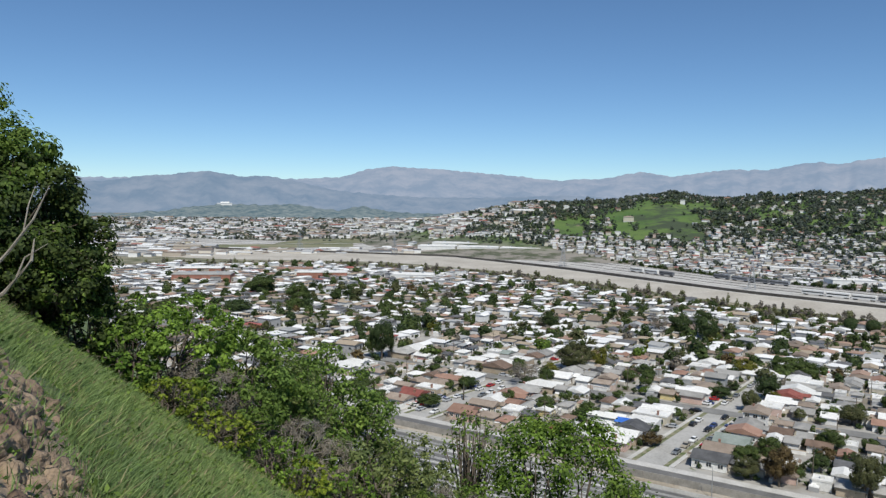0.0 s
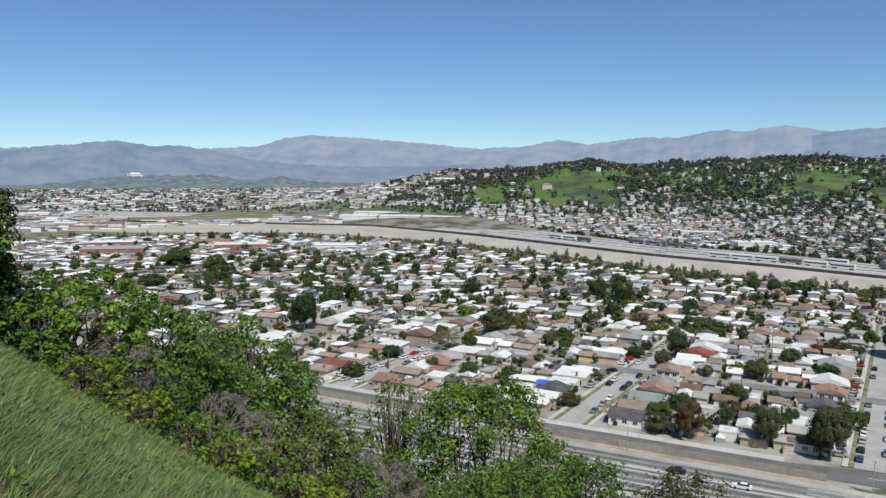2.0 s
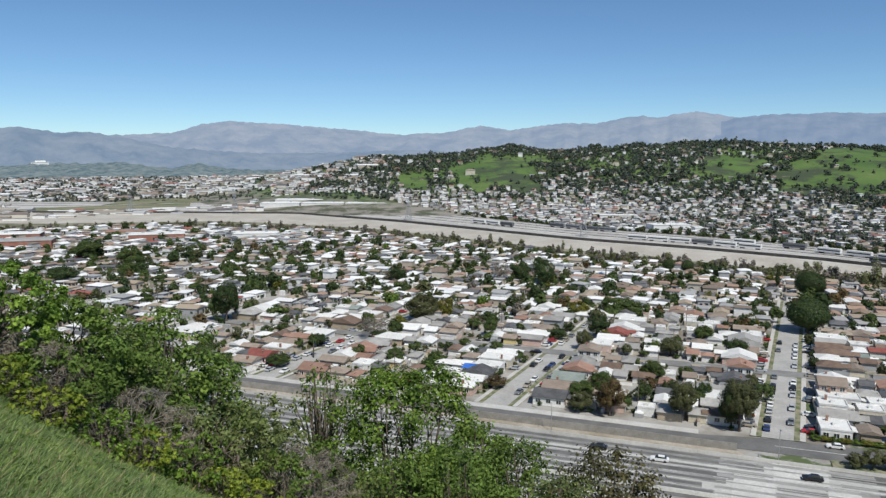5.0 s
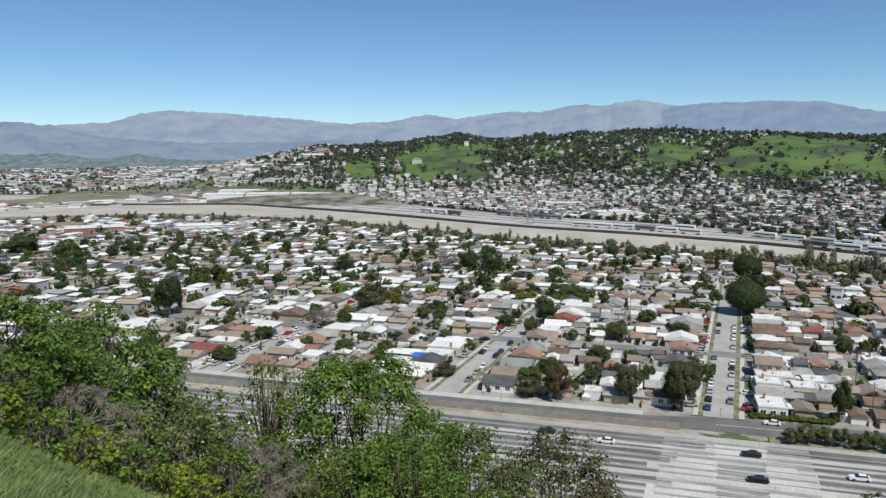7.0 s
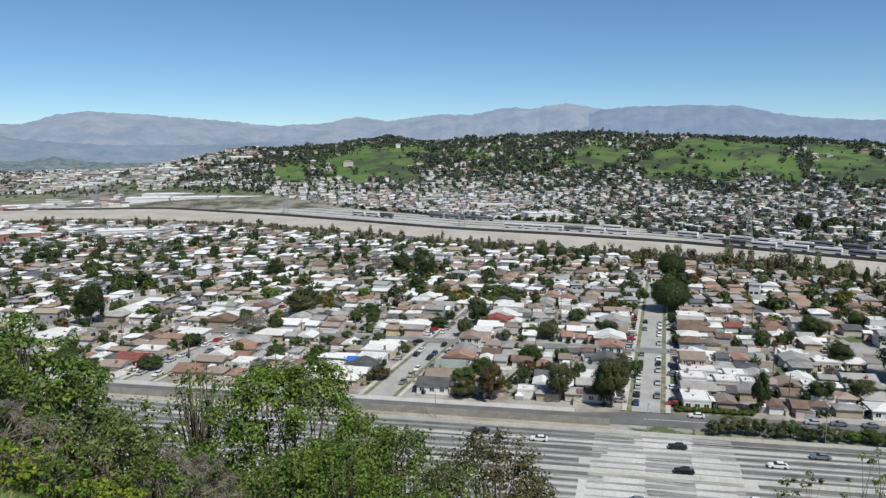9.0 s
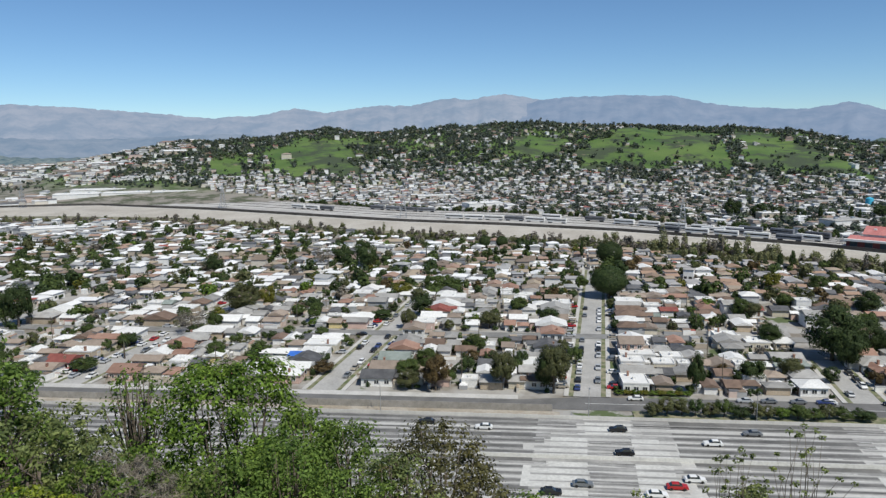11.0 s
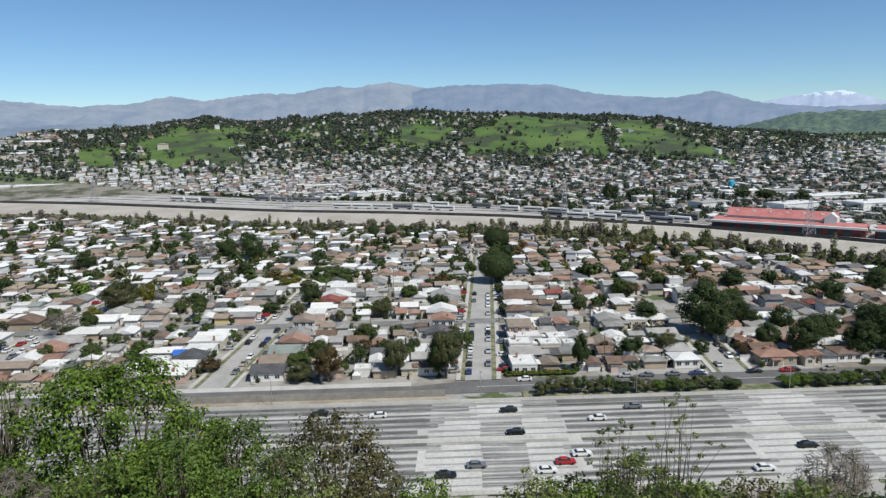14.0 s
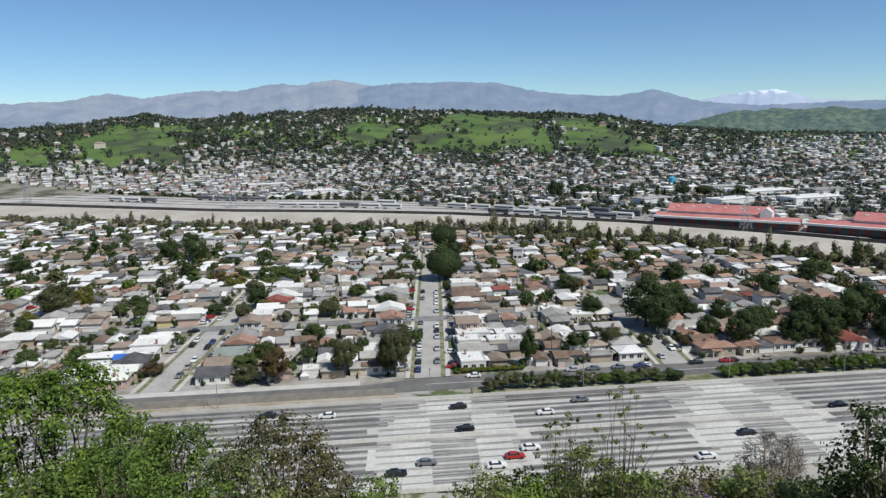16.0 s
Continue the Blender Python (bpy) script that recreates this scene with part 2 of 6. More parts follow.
WALL_TAN = surface("block_wall", (0.24, 0.225, 0.20), (0.33, 0.31, 0.28), 0.4, fine=3)
BANK = surface("channel_concrete", (0.43, 0.39, 0.33), (0.54, 0.50, 0.435), 0.03, fine=0.5)
YARD = surface("rail_yard_gravel", (0.38, 0.36, 0.33), (0.60, 0.575, 0.535), 0.03, fine=0.4)
DARKLINE = surface("dark_ballast", (0.05, 0.045, 0.04), (0.09, 0.082, 0.072), 0.1)
PAINT = surface("worn_road_paint", (0.62, 0.62, 0.60), (0.75, 0.74, 0.72), 1.0)
LAWN = surface("lawn", (0.10, 0.135, 0.045), (0.31, 0.28, 0.19), 0.35, fine=2)
SOIL = surface("bare_yard", (0.32, 0.27, 0.20), (0.48, 0.44, 0.38), 0.12, fine=1.2)
ROCK = surface("crumbling_sandstone", (0.19, 0.125, 0.085), (0.40, 0.30, 0.205), 1.6, fine=14, relief=1.0, vary=0.3)
BARK = surface("bark", (0.10, 0.08, 0.06), (0.19, 0.155, 0.12), 3.0, relief=0.8)
PALEBARK = surface("weathered_wood", (0.30, 0.26, 0.22), (0.44, 0.40, 0.34), 3.0)
GLASS = plain("window_glass", (0.03, 0.035, 0.04), 0.08)
GLASS.node_tree.nodes["Principled BSDF"].inputs["Specular IOR Level"].default_value = 0.8
TYRE = plain("tyre_rubber", (0.02, 0.02, 0.02), 0.85)
STEEL = plain("galvanised_steel", (0.45, 0.46, 0.47), 0.45, 0.7)
WHITE_TRIM = plain("white_trim", (0.72, 0.71, 0.68), 0.6)

WALLS = [surface("stucco_white", (0.76, 0.75, 0.725), (0.84, 0.83, 0.80), 0.3, vary=0.1), surface("stucco_cream", (0.62, 0.56, 0.44), (0.70, 0.64, 0.52), 0.3, vary=0.2),
         surface("stucco_tan", (0.46, 0.37, 0.27), (0.54, 0.45, 0.34), 0.3, vary=0.2), surface("stucco_grey", (0.42, 0.43, 0.43), (0.54, 0.55, 0.55), 0.3, vary=0.25),
         surface("stucco_pink", (0.62, 0.44, 0.37), (0.68, 0.50, 0.43), 0.3, vary=0.15), surface("stucco_yellow", (0.66, 0.54, 0.26), (0.72, 0.60, 0.32), 0.3, vary=0.1)]
ROOFS = [surface("roof_white_coating", (0.76, 0.75, 0.72), (0.85, 0.84, 0.81), 0.2, vary=0.14), surface("roof_light_grey", (0.35, 0.34, 0.32), (0.47, 0.455, 0.43), 0.3, vary=0.3),
         surface("roof_tan_shingle", (0.33, 0.26, 0.205), (0.42, 0.34, 0.275), 0.4, vary=0.3), surface("roof_brown_shingle", (0.17, 0.115, 0.085), (0.25, 0.17, 0.125), 0.4, vary=0.3),
         surface("roof_dark_grey_shingle", (0.10, 0.10, 0.105), (0.17, 0.17, 0.175), 0.4, vary=0.3), surface("roof_red_tile", (0.25, 0.07, 0.055), (0.34, 0.11, 0.085), 0.4, vary=0.2),
         surface("roof_clay", (0.35, 0.20, 0.145), (0.44, 0.27, 0.20), 0.4, vary=0.3), surface("roof_green_grey", (0.24, 0.28, 0.25), (0.32, 0.36, 0.33), 0.4, vary=0.2),
         surface("roof_orange_sheet", (0.75, 0.20, 0.03), (0.85, 0.27, 0.06), 0.4), surface("blue_tarpaulin", (0.03, 0.14, 0.55), (0.06, 0.20, 0.65), 0.4)]
LEAF = {"dark": foliage("leaves_dark", (0.034, 0.058, 0.022), (0.072, 0.108, 0.038)), "mid": foliage("leaves_mid", (0.058, 0.092, 0.030), (0.112, 0.158, 0.048), 0.3),
        "bright": foliage("leaves_bright", (0.060, 0.110, 0.020), (0.15, 0.23, 0.042), 0.3), "olive": foliage("leaves_olive", (0.082, 0.094, 0.044), (0.145, 0.156, 0.070), 0.3),
        "rust": foliage("leaves_rust", (0.060, 0.042, 0.022), (0.15, 0.110, 0.050)), "grey": foliage("twigs_grey", (0.135, 0.122, 0.104), (0.235, 0.214, 0.185), 0.05),
        "yellow": foliage("leaves_yellow", (0.08, 0.09, 0.016), (0.22, 0.22, 0.04)), "mauve": foliage("blossom_mauve", (0.11, 0.08, 0.13), (0.36, 0.23, 0.42)),
        "grass": foliage("grass_blades", (0.13, 0.215, 0.070), (0.31, 0.42, 0.165), 0.45), "straw": foliage("dry_grass", (0.22, 0.19, 0.10), (0.42, 0.37, 0.22), 0.3),
        "scrub": foliage("river_scrub", (0.185, 0.200, 0.100), (0.32, 0.335, 0.175), 0.45)}
# far town and hill trees: grey-blue haze is put into the leaf colours
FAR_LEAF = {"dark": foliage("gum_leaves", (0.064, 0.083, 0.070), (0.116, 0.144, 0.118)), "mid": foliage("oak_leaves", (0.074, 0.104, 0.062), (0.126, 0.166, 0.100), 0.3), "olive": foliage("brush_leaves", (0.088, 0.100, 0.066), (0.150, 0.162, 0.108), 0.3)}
# near-slope shrubs: sunlit highlights and shaded gaps are put into the leaf tones
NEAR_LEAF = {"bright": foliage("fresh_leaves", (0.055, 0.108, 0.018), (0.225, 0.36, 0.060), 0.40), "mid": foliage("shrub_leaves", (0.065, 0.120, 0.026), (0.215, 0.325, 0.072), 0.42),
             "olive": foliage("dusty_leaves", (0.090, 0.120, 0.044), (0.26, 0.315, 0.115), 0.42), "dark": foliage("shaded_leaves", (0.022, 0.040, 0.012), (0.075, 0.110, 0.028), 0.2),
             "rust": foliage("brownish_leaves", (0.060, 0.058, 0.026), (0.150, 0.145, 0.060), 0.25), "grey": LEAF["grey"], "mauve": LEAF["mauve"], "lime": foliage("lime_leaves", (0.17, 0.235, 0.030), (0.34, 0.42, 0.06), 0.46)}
CAR_PAINT = {k: plain("car_" + k, c, 0.3) for k, c in dict(white=(0.75, 0.75, 0.74), black=(0.012, 0.012, 0.014), grey=(0.16, 0.17, 0.18), silver=(0.42, 0.43, 0.44), red=(0.40, 0.02, 0.02), blue=(0.03, 0.05, 0.16), tan=(0.34, 0.30, 0.24)).items()}


# ---------------------------------------------------------------- ground, one sheet to the horizon
def build_ground():
    az = np.concatenate([np.arange(-180, -46, 4.0), np.arange(-46, 90, 0.42), np.arange(90, 180, 4.0)])
    r = [0.0, 0.5]
    while r[-1] < 4950:
        r.append(r[-1] * 1.045 + 0.12)
    r = np.array(r)
    a, d = np.meshgrid(np.radians(az), r)
    x, y = d * np.sin(a), d * np.cos(a)
    z = height(x, y)
    rough = np.array([noise.noise((px * 0.35, py * 0.35, 0.0)) + 0.5 * noise.noise((px, py, 3.0)) for px, py in zip(x[:60].ravel(), y[:60].ravel())]).reshape(x[:60].shape)
    z[:60] += 0.16 * rough * np.clip(d[:60] / 4, 0, 1) * (z[:60] > 1)
    n = len(az)
    idx = np.arange(len(r) * n).reshape(len(r), n)
    k = np.roll(idx, -1, axis=1)
    faces = np.stack([idx[:-1], idx[1:], k[1:], k[:-1]], axis=-1).reshape(-1, 4)
    me = bpy.data.meshes.new("ground")
    me.from_pydata(np.stack([x, y, z], -1).reshape(-1, 3).tolist(), [], faces.tolist())
    me.materials.append(GROUND)
    me.polygons.foreach_set("use_smooth", [True] * len(me.polygons))
    tagged(new("ground", me), "valley floor rising into green grassy hills", "ground", kind="structure")


build_ground()


def strip(name, left, right, z0, z1, mat, label, category, thick=0.15, kind="structure"):
    """A sheet between two lines of (u, v) points, with a thin edge."""
    n = len(left)
    s = Shape()
    top = [(*uv(*p), z0) for p in left] + [(*uv(*p), z1) for p in right]
    low = [(x, y, z - thick) for x, y, z in top]
    s.add(top + low, [(i, i + 1, n + i + 1, n + i)[::-1] for i in range(n - 1)] + [(i, i + 1, 2 * n + i + 1, 2 * n + i) for i in range(n - 1)]
          + [(n + i + 1, n + i, 3 * n + i, 3 * n + i + 1) for i in range(n - 1)])
    return tagged(new(name, s.mesh(name, mat)), label, category, kind=kind)


def resample(table, us):
    return [(u, float(lerp_table(table, u))) for u in us]


US = list(range(-1300, 331, 30))
# ---------------------------------------------------------------- mountains
def ridge(name, crest_line, distance, depth, mat, seed, label, ragged=10.0, notch=3.0):
    """A far range: its crest is a line of (azimuth, degrees above the eye), its face is gullied down to the plain."""
    az = np.arange(crest_line[0][0], crest_line[-1][0], 0.16)
    crest = EYE + distance * np.tan(np.radians(lerp_table(crest_line, az)))
    rows = 18
    verts, faces = [], []
    for j in range(rows):
        s = j / (rows - 1)
        for i, a in enumerate(az):
            gully = noise.fractal((a * 0.7, s * 2.2, seed), 0.9, 2.1, 5)
            r = distance - depth * (1 - s)
            z = crest[i] * s ** 1.1 + ragged * gully * 4 * s * (1 - s) + notch * s * noise.fractal((a * 1.9, 0.0, seed), 0.8, 2.2, 4)
            verts.append((r * math.sin(radians(a)), r * math.cos(radians(a)), max(z, -5) if j else -5))
    n = len(az)
    for j in range(rows - 1):
        faces += [(j * n + i, j * n + i + 1, (j + 1) * n + i + 1, (j + 1) * n + i) for i in range(n - 1)]
    me = bpy.data.meshes.new(name)
    me.from_pydata(verts, [], faces)
    me.materials.append(mat)
    me.polygons.foreach_set("use_smooth", [True] * len(faces))
    tagged(new(name, me), label, "mountain", kind="structure")


def far_material(name, a, b, haze_tint, amount, snow=None, scale=0.006):
    """Far rock and brush with painted haze: muted colours, greyed snow and a blue emission."""
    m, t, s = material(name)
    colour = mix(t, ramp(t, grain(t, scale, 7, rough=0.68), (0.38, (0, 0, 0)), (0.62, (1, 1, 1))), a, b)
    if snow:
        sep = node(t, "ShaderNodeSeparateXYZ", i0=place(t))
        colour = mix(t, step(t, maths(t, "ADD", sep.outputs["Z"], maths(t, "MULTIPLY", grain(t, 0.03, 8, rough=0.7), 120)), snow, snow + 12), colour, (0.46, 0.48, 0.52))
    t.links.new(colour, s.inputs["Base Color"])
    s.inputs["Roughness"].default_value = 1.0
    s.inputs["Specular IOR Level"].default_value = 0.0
    s.inputs["Emission Color"].default_value = rgb(haze_tint)
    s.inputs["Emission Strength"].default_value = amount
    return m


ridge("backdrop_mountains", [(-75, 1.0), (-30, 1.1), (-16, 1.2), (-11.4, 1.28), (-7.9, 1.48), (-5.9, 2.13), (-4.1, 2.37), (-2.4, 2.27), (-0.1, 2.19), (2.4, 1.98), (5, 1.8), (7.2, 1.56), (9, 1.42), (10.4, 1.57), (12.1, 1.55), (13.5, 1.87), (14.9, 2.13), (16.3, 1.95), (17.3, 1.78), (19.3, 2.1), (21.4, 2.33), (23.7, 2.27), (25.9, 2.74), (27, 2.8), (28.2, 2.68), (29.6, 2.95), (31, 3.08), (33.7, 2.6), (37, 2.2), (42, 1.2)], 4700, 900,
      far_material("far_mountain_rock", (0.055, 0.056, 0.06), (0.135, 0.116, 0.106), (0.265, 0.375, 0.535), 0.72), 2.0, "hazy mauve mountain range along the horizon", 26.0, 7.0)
# darker and bluer: its shade and thinner haze are put into the colours
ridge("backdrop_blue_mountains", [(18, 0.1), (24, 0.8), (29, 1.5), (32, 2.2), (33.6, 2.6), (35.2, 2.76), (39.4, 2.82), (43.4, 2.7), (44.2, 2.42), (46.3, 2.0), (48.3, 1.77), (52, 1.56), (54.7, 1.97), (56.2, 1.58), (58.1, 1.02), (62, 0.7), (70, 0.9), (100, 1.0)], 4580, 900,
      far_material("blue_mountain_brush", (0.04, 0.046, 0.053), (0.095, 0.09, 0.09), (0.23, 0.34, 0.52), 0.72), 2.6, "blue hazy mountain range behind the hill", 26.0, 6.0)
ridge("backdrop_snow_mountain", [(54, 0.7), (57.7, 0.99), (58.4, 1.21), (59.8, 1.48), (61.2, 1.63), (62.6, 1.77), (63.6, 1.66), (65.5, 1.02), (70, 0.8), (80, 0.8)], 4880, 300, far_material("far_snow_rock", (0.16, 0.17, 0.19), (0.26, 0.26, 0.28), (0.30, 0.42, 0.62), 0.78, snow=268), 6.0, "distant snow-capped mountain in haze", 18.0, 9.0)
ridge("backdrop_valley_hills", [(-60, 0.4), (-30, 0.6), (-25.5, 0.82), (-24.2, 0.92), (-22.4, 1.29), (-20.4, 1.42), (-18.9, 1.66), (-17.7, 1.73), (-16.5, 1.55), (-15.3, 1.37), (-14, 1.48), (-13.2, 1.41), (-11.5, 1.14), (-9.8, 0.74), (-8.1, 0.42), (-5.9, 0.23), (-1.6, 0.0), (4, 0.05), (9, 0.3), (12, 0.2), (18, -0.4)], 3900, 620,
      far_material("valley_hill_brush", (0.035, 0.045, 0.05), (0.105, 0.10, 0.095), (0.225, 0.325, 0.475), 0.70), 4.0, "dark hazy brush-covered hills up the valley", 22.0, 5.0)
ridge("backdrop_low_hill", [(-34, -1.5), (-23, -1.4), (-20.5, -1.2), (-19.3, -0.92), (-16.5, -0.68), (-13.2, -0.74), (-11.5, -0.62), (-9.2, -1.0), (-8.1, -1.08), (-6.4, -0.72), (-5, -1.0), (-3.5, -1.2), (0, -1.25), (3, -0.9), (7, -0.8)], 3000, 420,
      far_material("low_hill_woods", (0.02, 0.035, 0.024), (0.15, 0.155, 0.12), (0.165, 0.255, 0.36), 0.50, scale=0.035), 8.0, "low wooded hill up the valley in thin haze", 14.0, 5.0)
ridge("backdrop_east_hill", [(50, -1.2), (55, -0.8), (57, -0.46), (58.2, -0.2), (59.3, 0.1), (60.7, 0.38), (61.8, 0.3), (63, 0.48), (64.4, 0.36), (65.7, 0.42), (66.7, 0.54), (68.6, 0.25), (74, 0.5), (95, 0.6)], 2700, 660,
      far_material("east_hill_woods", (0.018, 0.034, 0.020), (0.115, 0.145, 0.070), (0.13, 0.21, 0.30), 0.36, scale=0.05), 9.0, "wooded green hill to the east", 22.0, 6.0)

# ---------------------------------------------------------------- river and rail yard
near_bank = resample(RIVER_NEAR, US)
far_bank = resample(RIVER_FAR, US)
yard_edge = [(u + 0.0, v + 14) for u, v in far_bank]
strip("river_bed", near_bank, [(u, a + (b - a) * 0.45) for (u, a), (_, b) in zip(near_bank, far_bank)], 0.25, 0.25, surface("river_bed_scrub", (0.10, 0.11, 0.05), (0.30, 0.27, 0.19), 0.05, fine=0.6), "scrubby river bed with gravel and brush", "river bed")
strip("river_bank", [(u, a + (b - a) * 0.45) for (u, a), (_, b) in zip(near_bank, far_bank)], far_bank, 0.3, 3.0, BANK, "pale sloping concrete river bank", "river bank")
strip("bank_path", far_bank, [(u, v + 5) for u, v in far_bank], 3.0, 3.0, PAVING, "pale concrete path along the bank top", "path")
# the dark colour paints the shade on the channel wall
strip("channel_wall", [(u, v + 4.6) for u, v in far_bank], [(u, v + 5.2) for u, v in far_bank], 5.3, 5.3, DARKLINE, "dark weathered wall and fence along the railway", "wall", 2.4)
strip("track_bed", [(u, v + 5) for u, v in far_bank], [(u, v + 11) for u, v in far_bank], 2.9, 2.9, DARKLINE, "dark ballast of a railway line", "railway")
yard_far = [(u, v + float(np.interp(u, [-1300, -700, -400, -150, 0, 240, 330], [240, 230, 150, 115, 110, 75, 70]))) for u, v in far_bank]
strip("rail_yard", [(u, v + 11) for u, v in far_bank], yard_far, 2.8, 2.8, YARD, "gravel rail yard with worn tracks", "rail yard", 2.6)
rng = np.random.default_rng(5)
for k, share in enumerate((0.12, 0.27, 0.40, 0.52, 0.60, 0.70, 0.80, 0.88, 0.95)):
    a = [(u, v + 11 + (w - v - 11) * share) for (u, v), (_, w) in zip(far_bank, yard_far)]
    wide = 3.5 if k % 2 else 2.0
    strip("rail_track", a, [(u, v + wide) for u, v in a], 3.0, 3.0, DARKLINE if k % 2 == 0 else PAVING, "worn rail track on ballast" if k % 2 == 0 else "pale service road in the yard", "railway", 0.2)


def rail_car_mesh():
    s = Shape().box(-9, -1.5, 1.0, 9, 1.5, 4.3, 0).box(-8.9, -1.3, 4.3, 8.9, 1.3, 4.6, 0, 0.15)
    return s.mesh("car_body", WALLS[0])


RAIL_BODY = rail_car_mesh()
RAIL_DARK = Shape().box(-9, -1.5, 1.0, 9, 1.5, 4.3, 0).box(-8.9, -1.3, 4.3, 8.9, 1.3, 4.6, 0, 0.15).mesh("car_body", surface("rail_car_grey", (0.2, 0.21, 0.23), (0.32, 0.33, 0.36), 0.3, vary=0.5))
RAIL_TRUCK = Shape().box(-1.6, -1.1, 0, 1.6, 1.1, 1.0, 0, 0.1).mesh("bogie", TYRE)
RAIL_BAND = Shape().box(-8.6, -1.54, 2.3, 8.6, 1.54, 3.3, 0).mesh("window_band", GLASS)


def rail_car(x, y, turn, dark):
    t = thing("rail_car", at(x, y, 3.05, turn), "grey rail car standing in the yard" if dark else "white passenger rail car standing in the yard", "rail car", "rail cars in the yard")
    part("car_body", RAIL_DARK if dark else RAIL_BODY, t)
    part("window_band", RAIL_BAND, t)
    for px in (-6.3, 6.3):
        part("bogie", RAIL_TRUCK, t).location = (px, 0, 0)


def along(u, lines, share):
    """A place in the yard and the way its tracks run there."""
    def spot(q):
        v = float(lerp_table(RIVER_FAR, q))
        return uv(q, v + 11 + share * float(np.interp(q, [-1300, -700, -400, -150, 0, 240, 330], [229, 219, 139, 104, 99, 64, 59])))
    x, y = spot(u)
    x2, y2 = spot(u + 5)
    return x, y, math.degrees(math.atan2(y2 - y, x2 - x))


for share, first, count, dark in ((0.18, 118, 5, 0), (0.36, 150, 4, 0), (0.46, -240, 3, 0), (0.62, 30, 4, 0), (0.30, -60, 6, 0), (0.80, -150, 5, 1), (0.72, 180, 4, 0), (0.52, 90, 5, 0)):
    for i in range(count):
        if rng.random() < 0.85:
            rail_car(*along(first + i * 18.6, None, share), dark if rng.random() < 0.8 else 1 - dark)


# the red-roofed rail shed
def rail_shed(u, v, turn, length, clere0, clere1):
    s = thing("rail_shed", at(*uv(u, v), 2.8, turn), "long dark red rail workshop with a red metal roof", "train shed", "rail workshops")
    red = surface("red_metal_roof", (0.50, 0.17, 0.155), (0.60, 0.25, 0.23), 0.1, vary=0.0, fine=0.8)
    brick = surface("dark_red_wall", (0.13, 0.035, 0.035), (0.19, 0.055, 0.05), 0.3)
    part("wall", Shape().box(0, 0, 0, length, 26, 5.2).mesh("wall", brick), s)
    part("eave", Shape().box(-1, -2.4, 5.0, length + 1, 0.6, 6.3).mesh("eave", WHITE_TRIM), s, "white metal eave")
    part("lower_roof", Shape().add([(0, 0.6, 5.9), (length, 0.6, 5.9), (length, 9, 8.0), (0, 9, 8.0), (0, 26, 5.9), (length, 26, 5.9)], [(0, 1, 2, 3), (3, 2, 5, 4)]).add([(0, .6, 5.2), (0, .6, 5.9), (0, 9, 8.0), (0, 26, 5.9), (0, 26, 5.2)], [(0, 1, 2, 3, 4)]).add([(length, .6, 5.2), (length, .6, 5.9), (length, 9, 8.0), (length, 26, 5.9), (length, 26, 5.2)], [(4, 3, 2, 1, 0)]).mesh("lower_roof", red), s)
    a, b = clere0, clere1
    part("upper_hall", Shape().box(a, 8, 6, b, 24, 9.5).mesh("upper_hall", WALLS[0]), s, "white gable end")
    part("upper_roof", Shape().add([(a - .5, 7, 9.2), (b + .5, 7, 9.2), (b + .5, 16, 14), (a - .5, 16, 14), (a - .5, 25, 9.2), (b + .5, 25, 9.2)], [(0, 1, 2, 3), (3, 2, 5, 4)]).mesh("upper_roof", red), s, "weathered red sheet-metal roof")
    for e, order in ((a, (2, 1, 0)), (b, (0, 1, 2))):
        part("gable", Shape().add([(e, 8, 9.5), (e, 24, 9.5), (e, 16, 13.7)], [order]).mesh("gable", WALLS[0]), s)
    part("end_block", Shape().box(b - 7, 5.5, 5.5, b + 0.6, 9, 11.5).add([(b - 7, 5.5, 11.5), (b + 0.6, 5.5, 11.5), (b - 3.2, 5.5, 14.2), (b - 7, 16, 11.5), (b + 0.6, 16, 11.5), (b - 3.2, 16, 14.2)], [(0, 1, 2), (0, 2, 5, 3), (2, 1, 4, 5)]).mesh("end_block", WALLS[0]), s, "white gabled end block")
    bay = Shape().box(0, -0.06, 0, 4.6, 0.1, 4.7).mesh("bay_door", plain("bay_glass", (0.035, 0.05, 0.06), 0.3))
    for i in range(int(length // 9)):
        part("bay_door", bay, s).location = (2.2 + i * 9, 0, 0)
    vent = Shape().box(-1, -0.8, 0, 1, 0.8, 0.9, 0, 0.2).mesh("roof_vent", WHITE_TRIM)
    for i in range(int((b - a) // 11)):
        part("roof_vent", vent, s).location = (a + 6 + i * 11, 12.5, 11.9)


rail_shed(218, 511, YAW_U + math.degrees(math.atan2(-60, 78)), 96, 8, 78)
rail_shed(298, 449, YAW_U + math.degrees(math.atan2(-70, 66)), 110, 26, 100)

# ---------------------------------------------------------------- freeway
FW0, FW1 = 148.0, 200.5
FU = list(range(-900, 521, 20))
strip("freeway", [(u, FW0) for u in FU], [(u, FW1) for u in FU], 0.30, 0.30, CONCRETE, "wide worn concrete freeway with dark lane tracks", "freeway", 0.6)
JOINTS = ((8, 17.5, 29, 38), (90, 99.5, 112, 121))  # pale approach slabs either side of each underpass


def skew(v):
    return 0.08 * (v - 178)


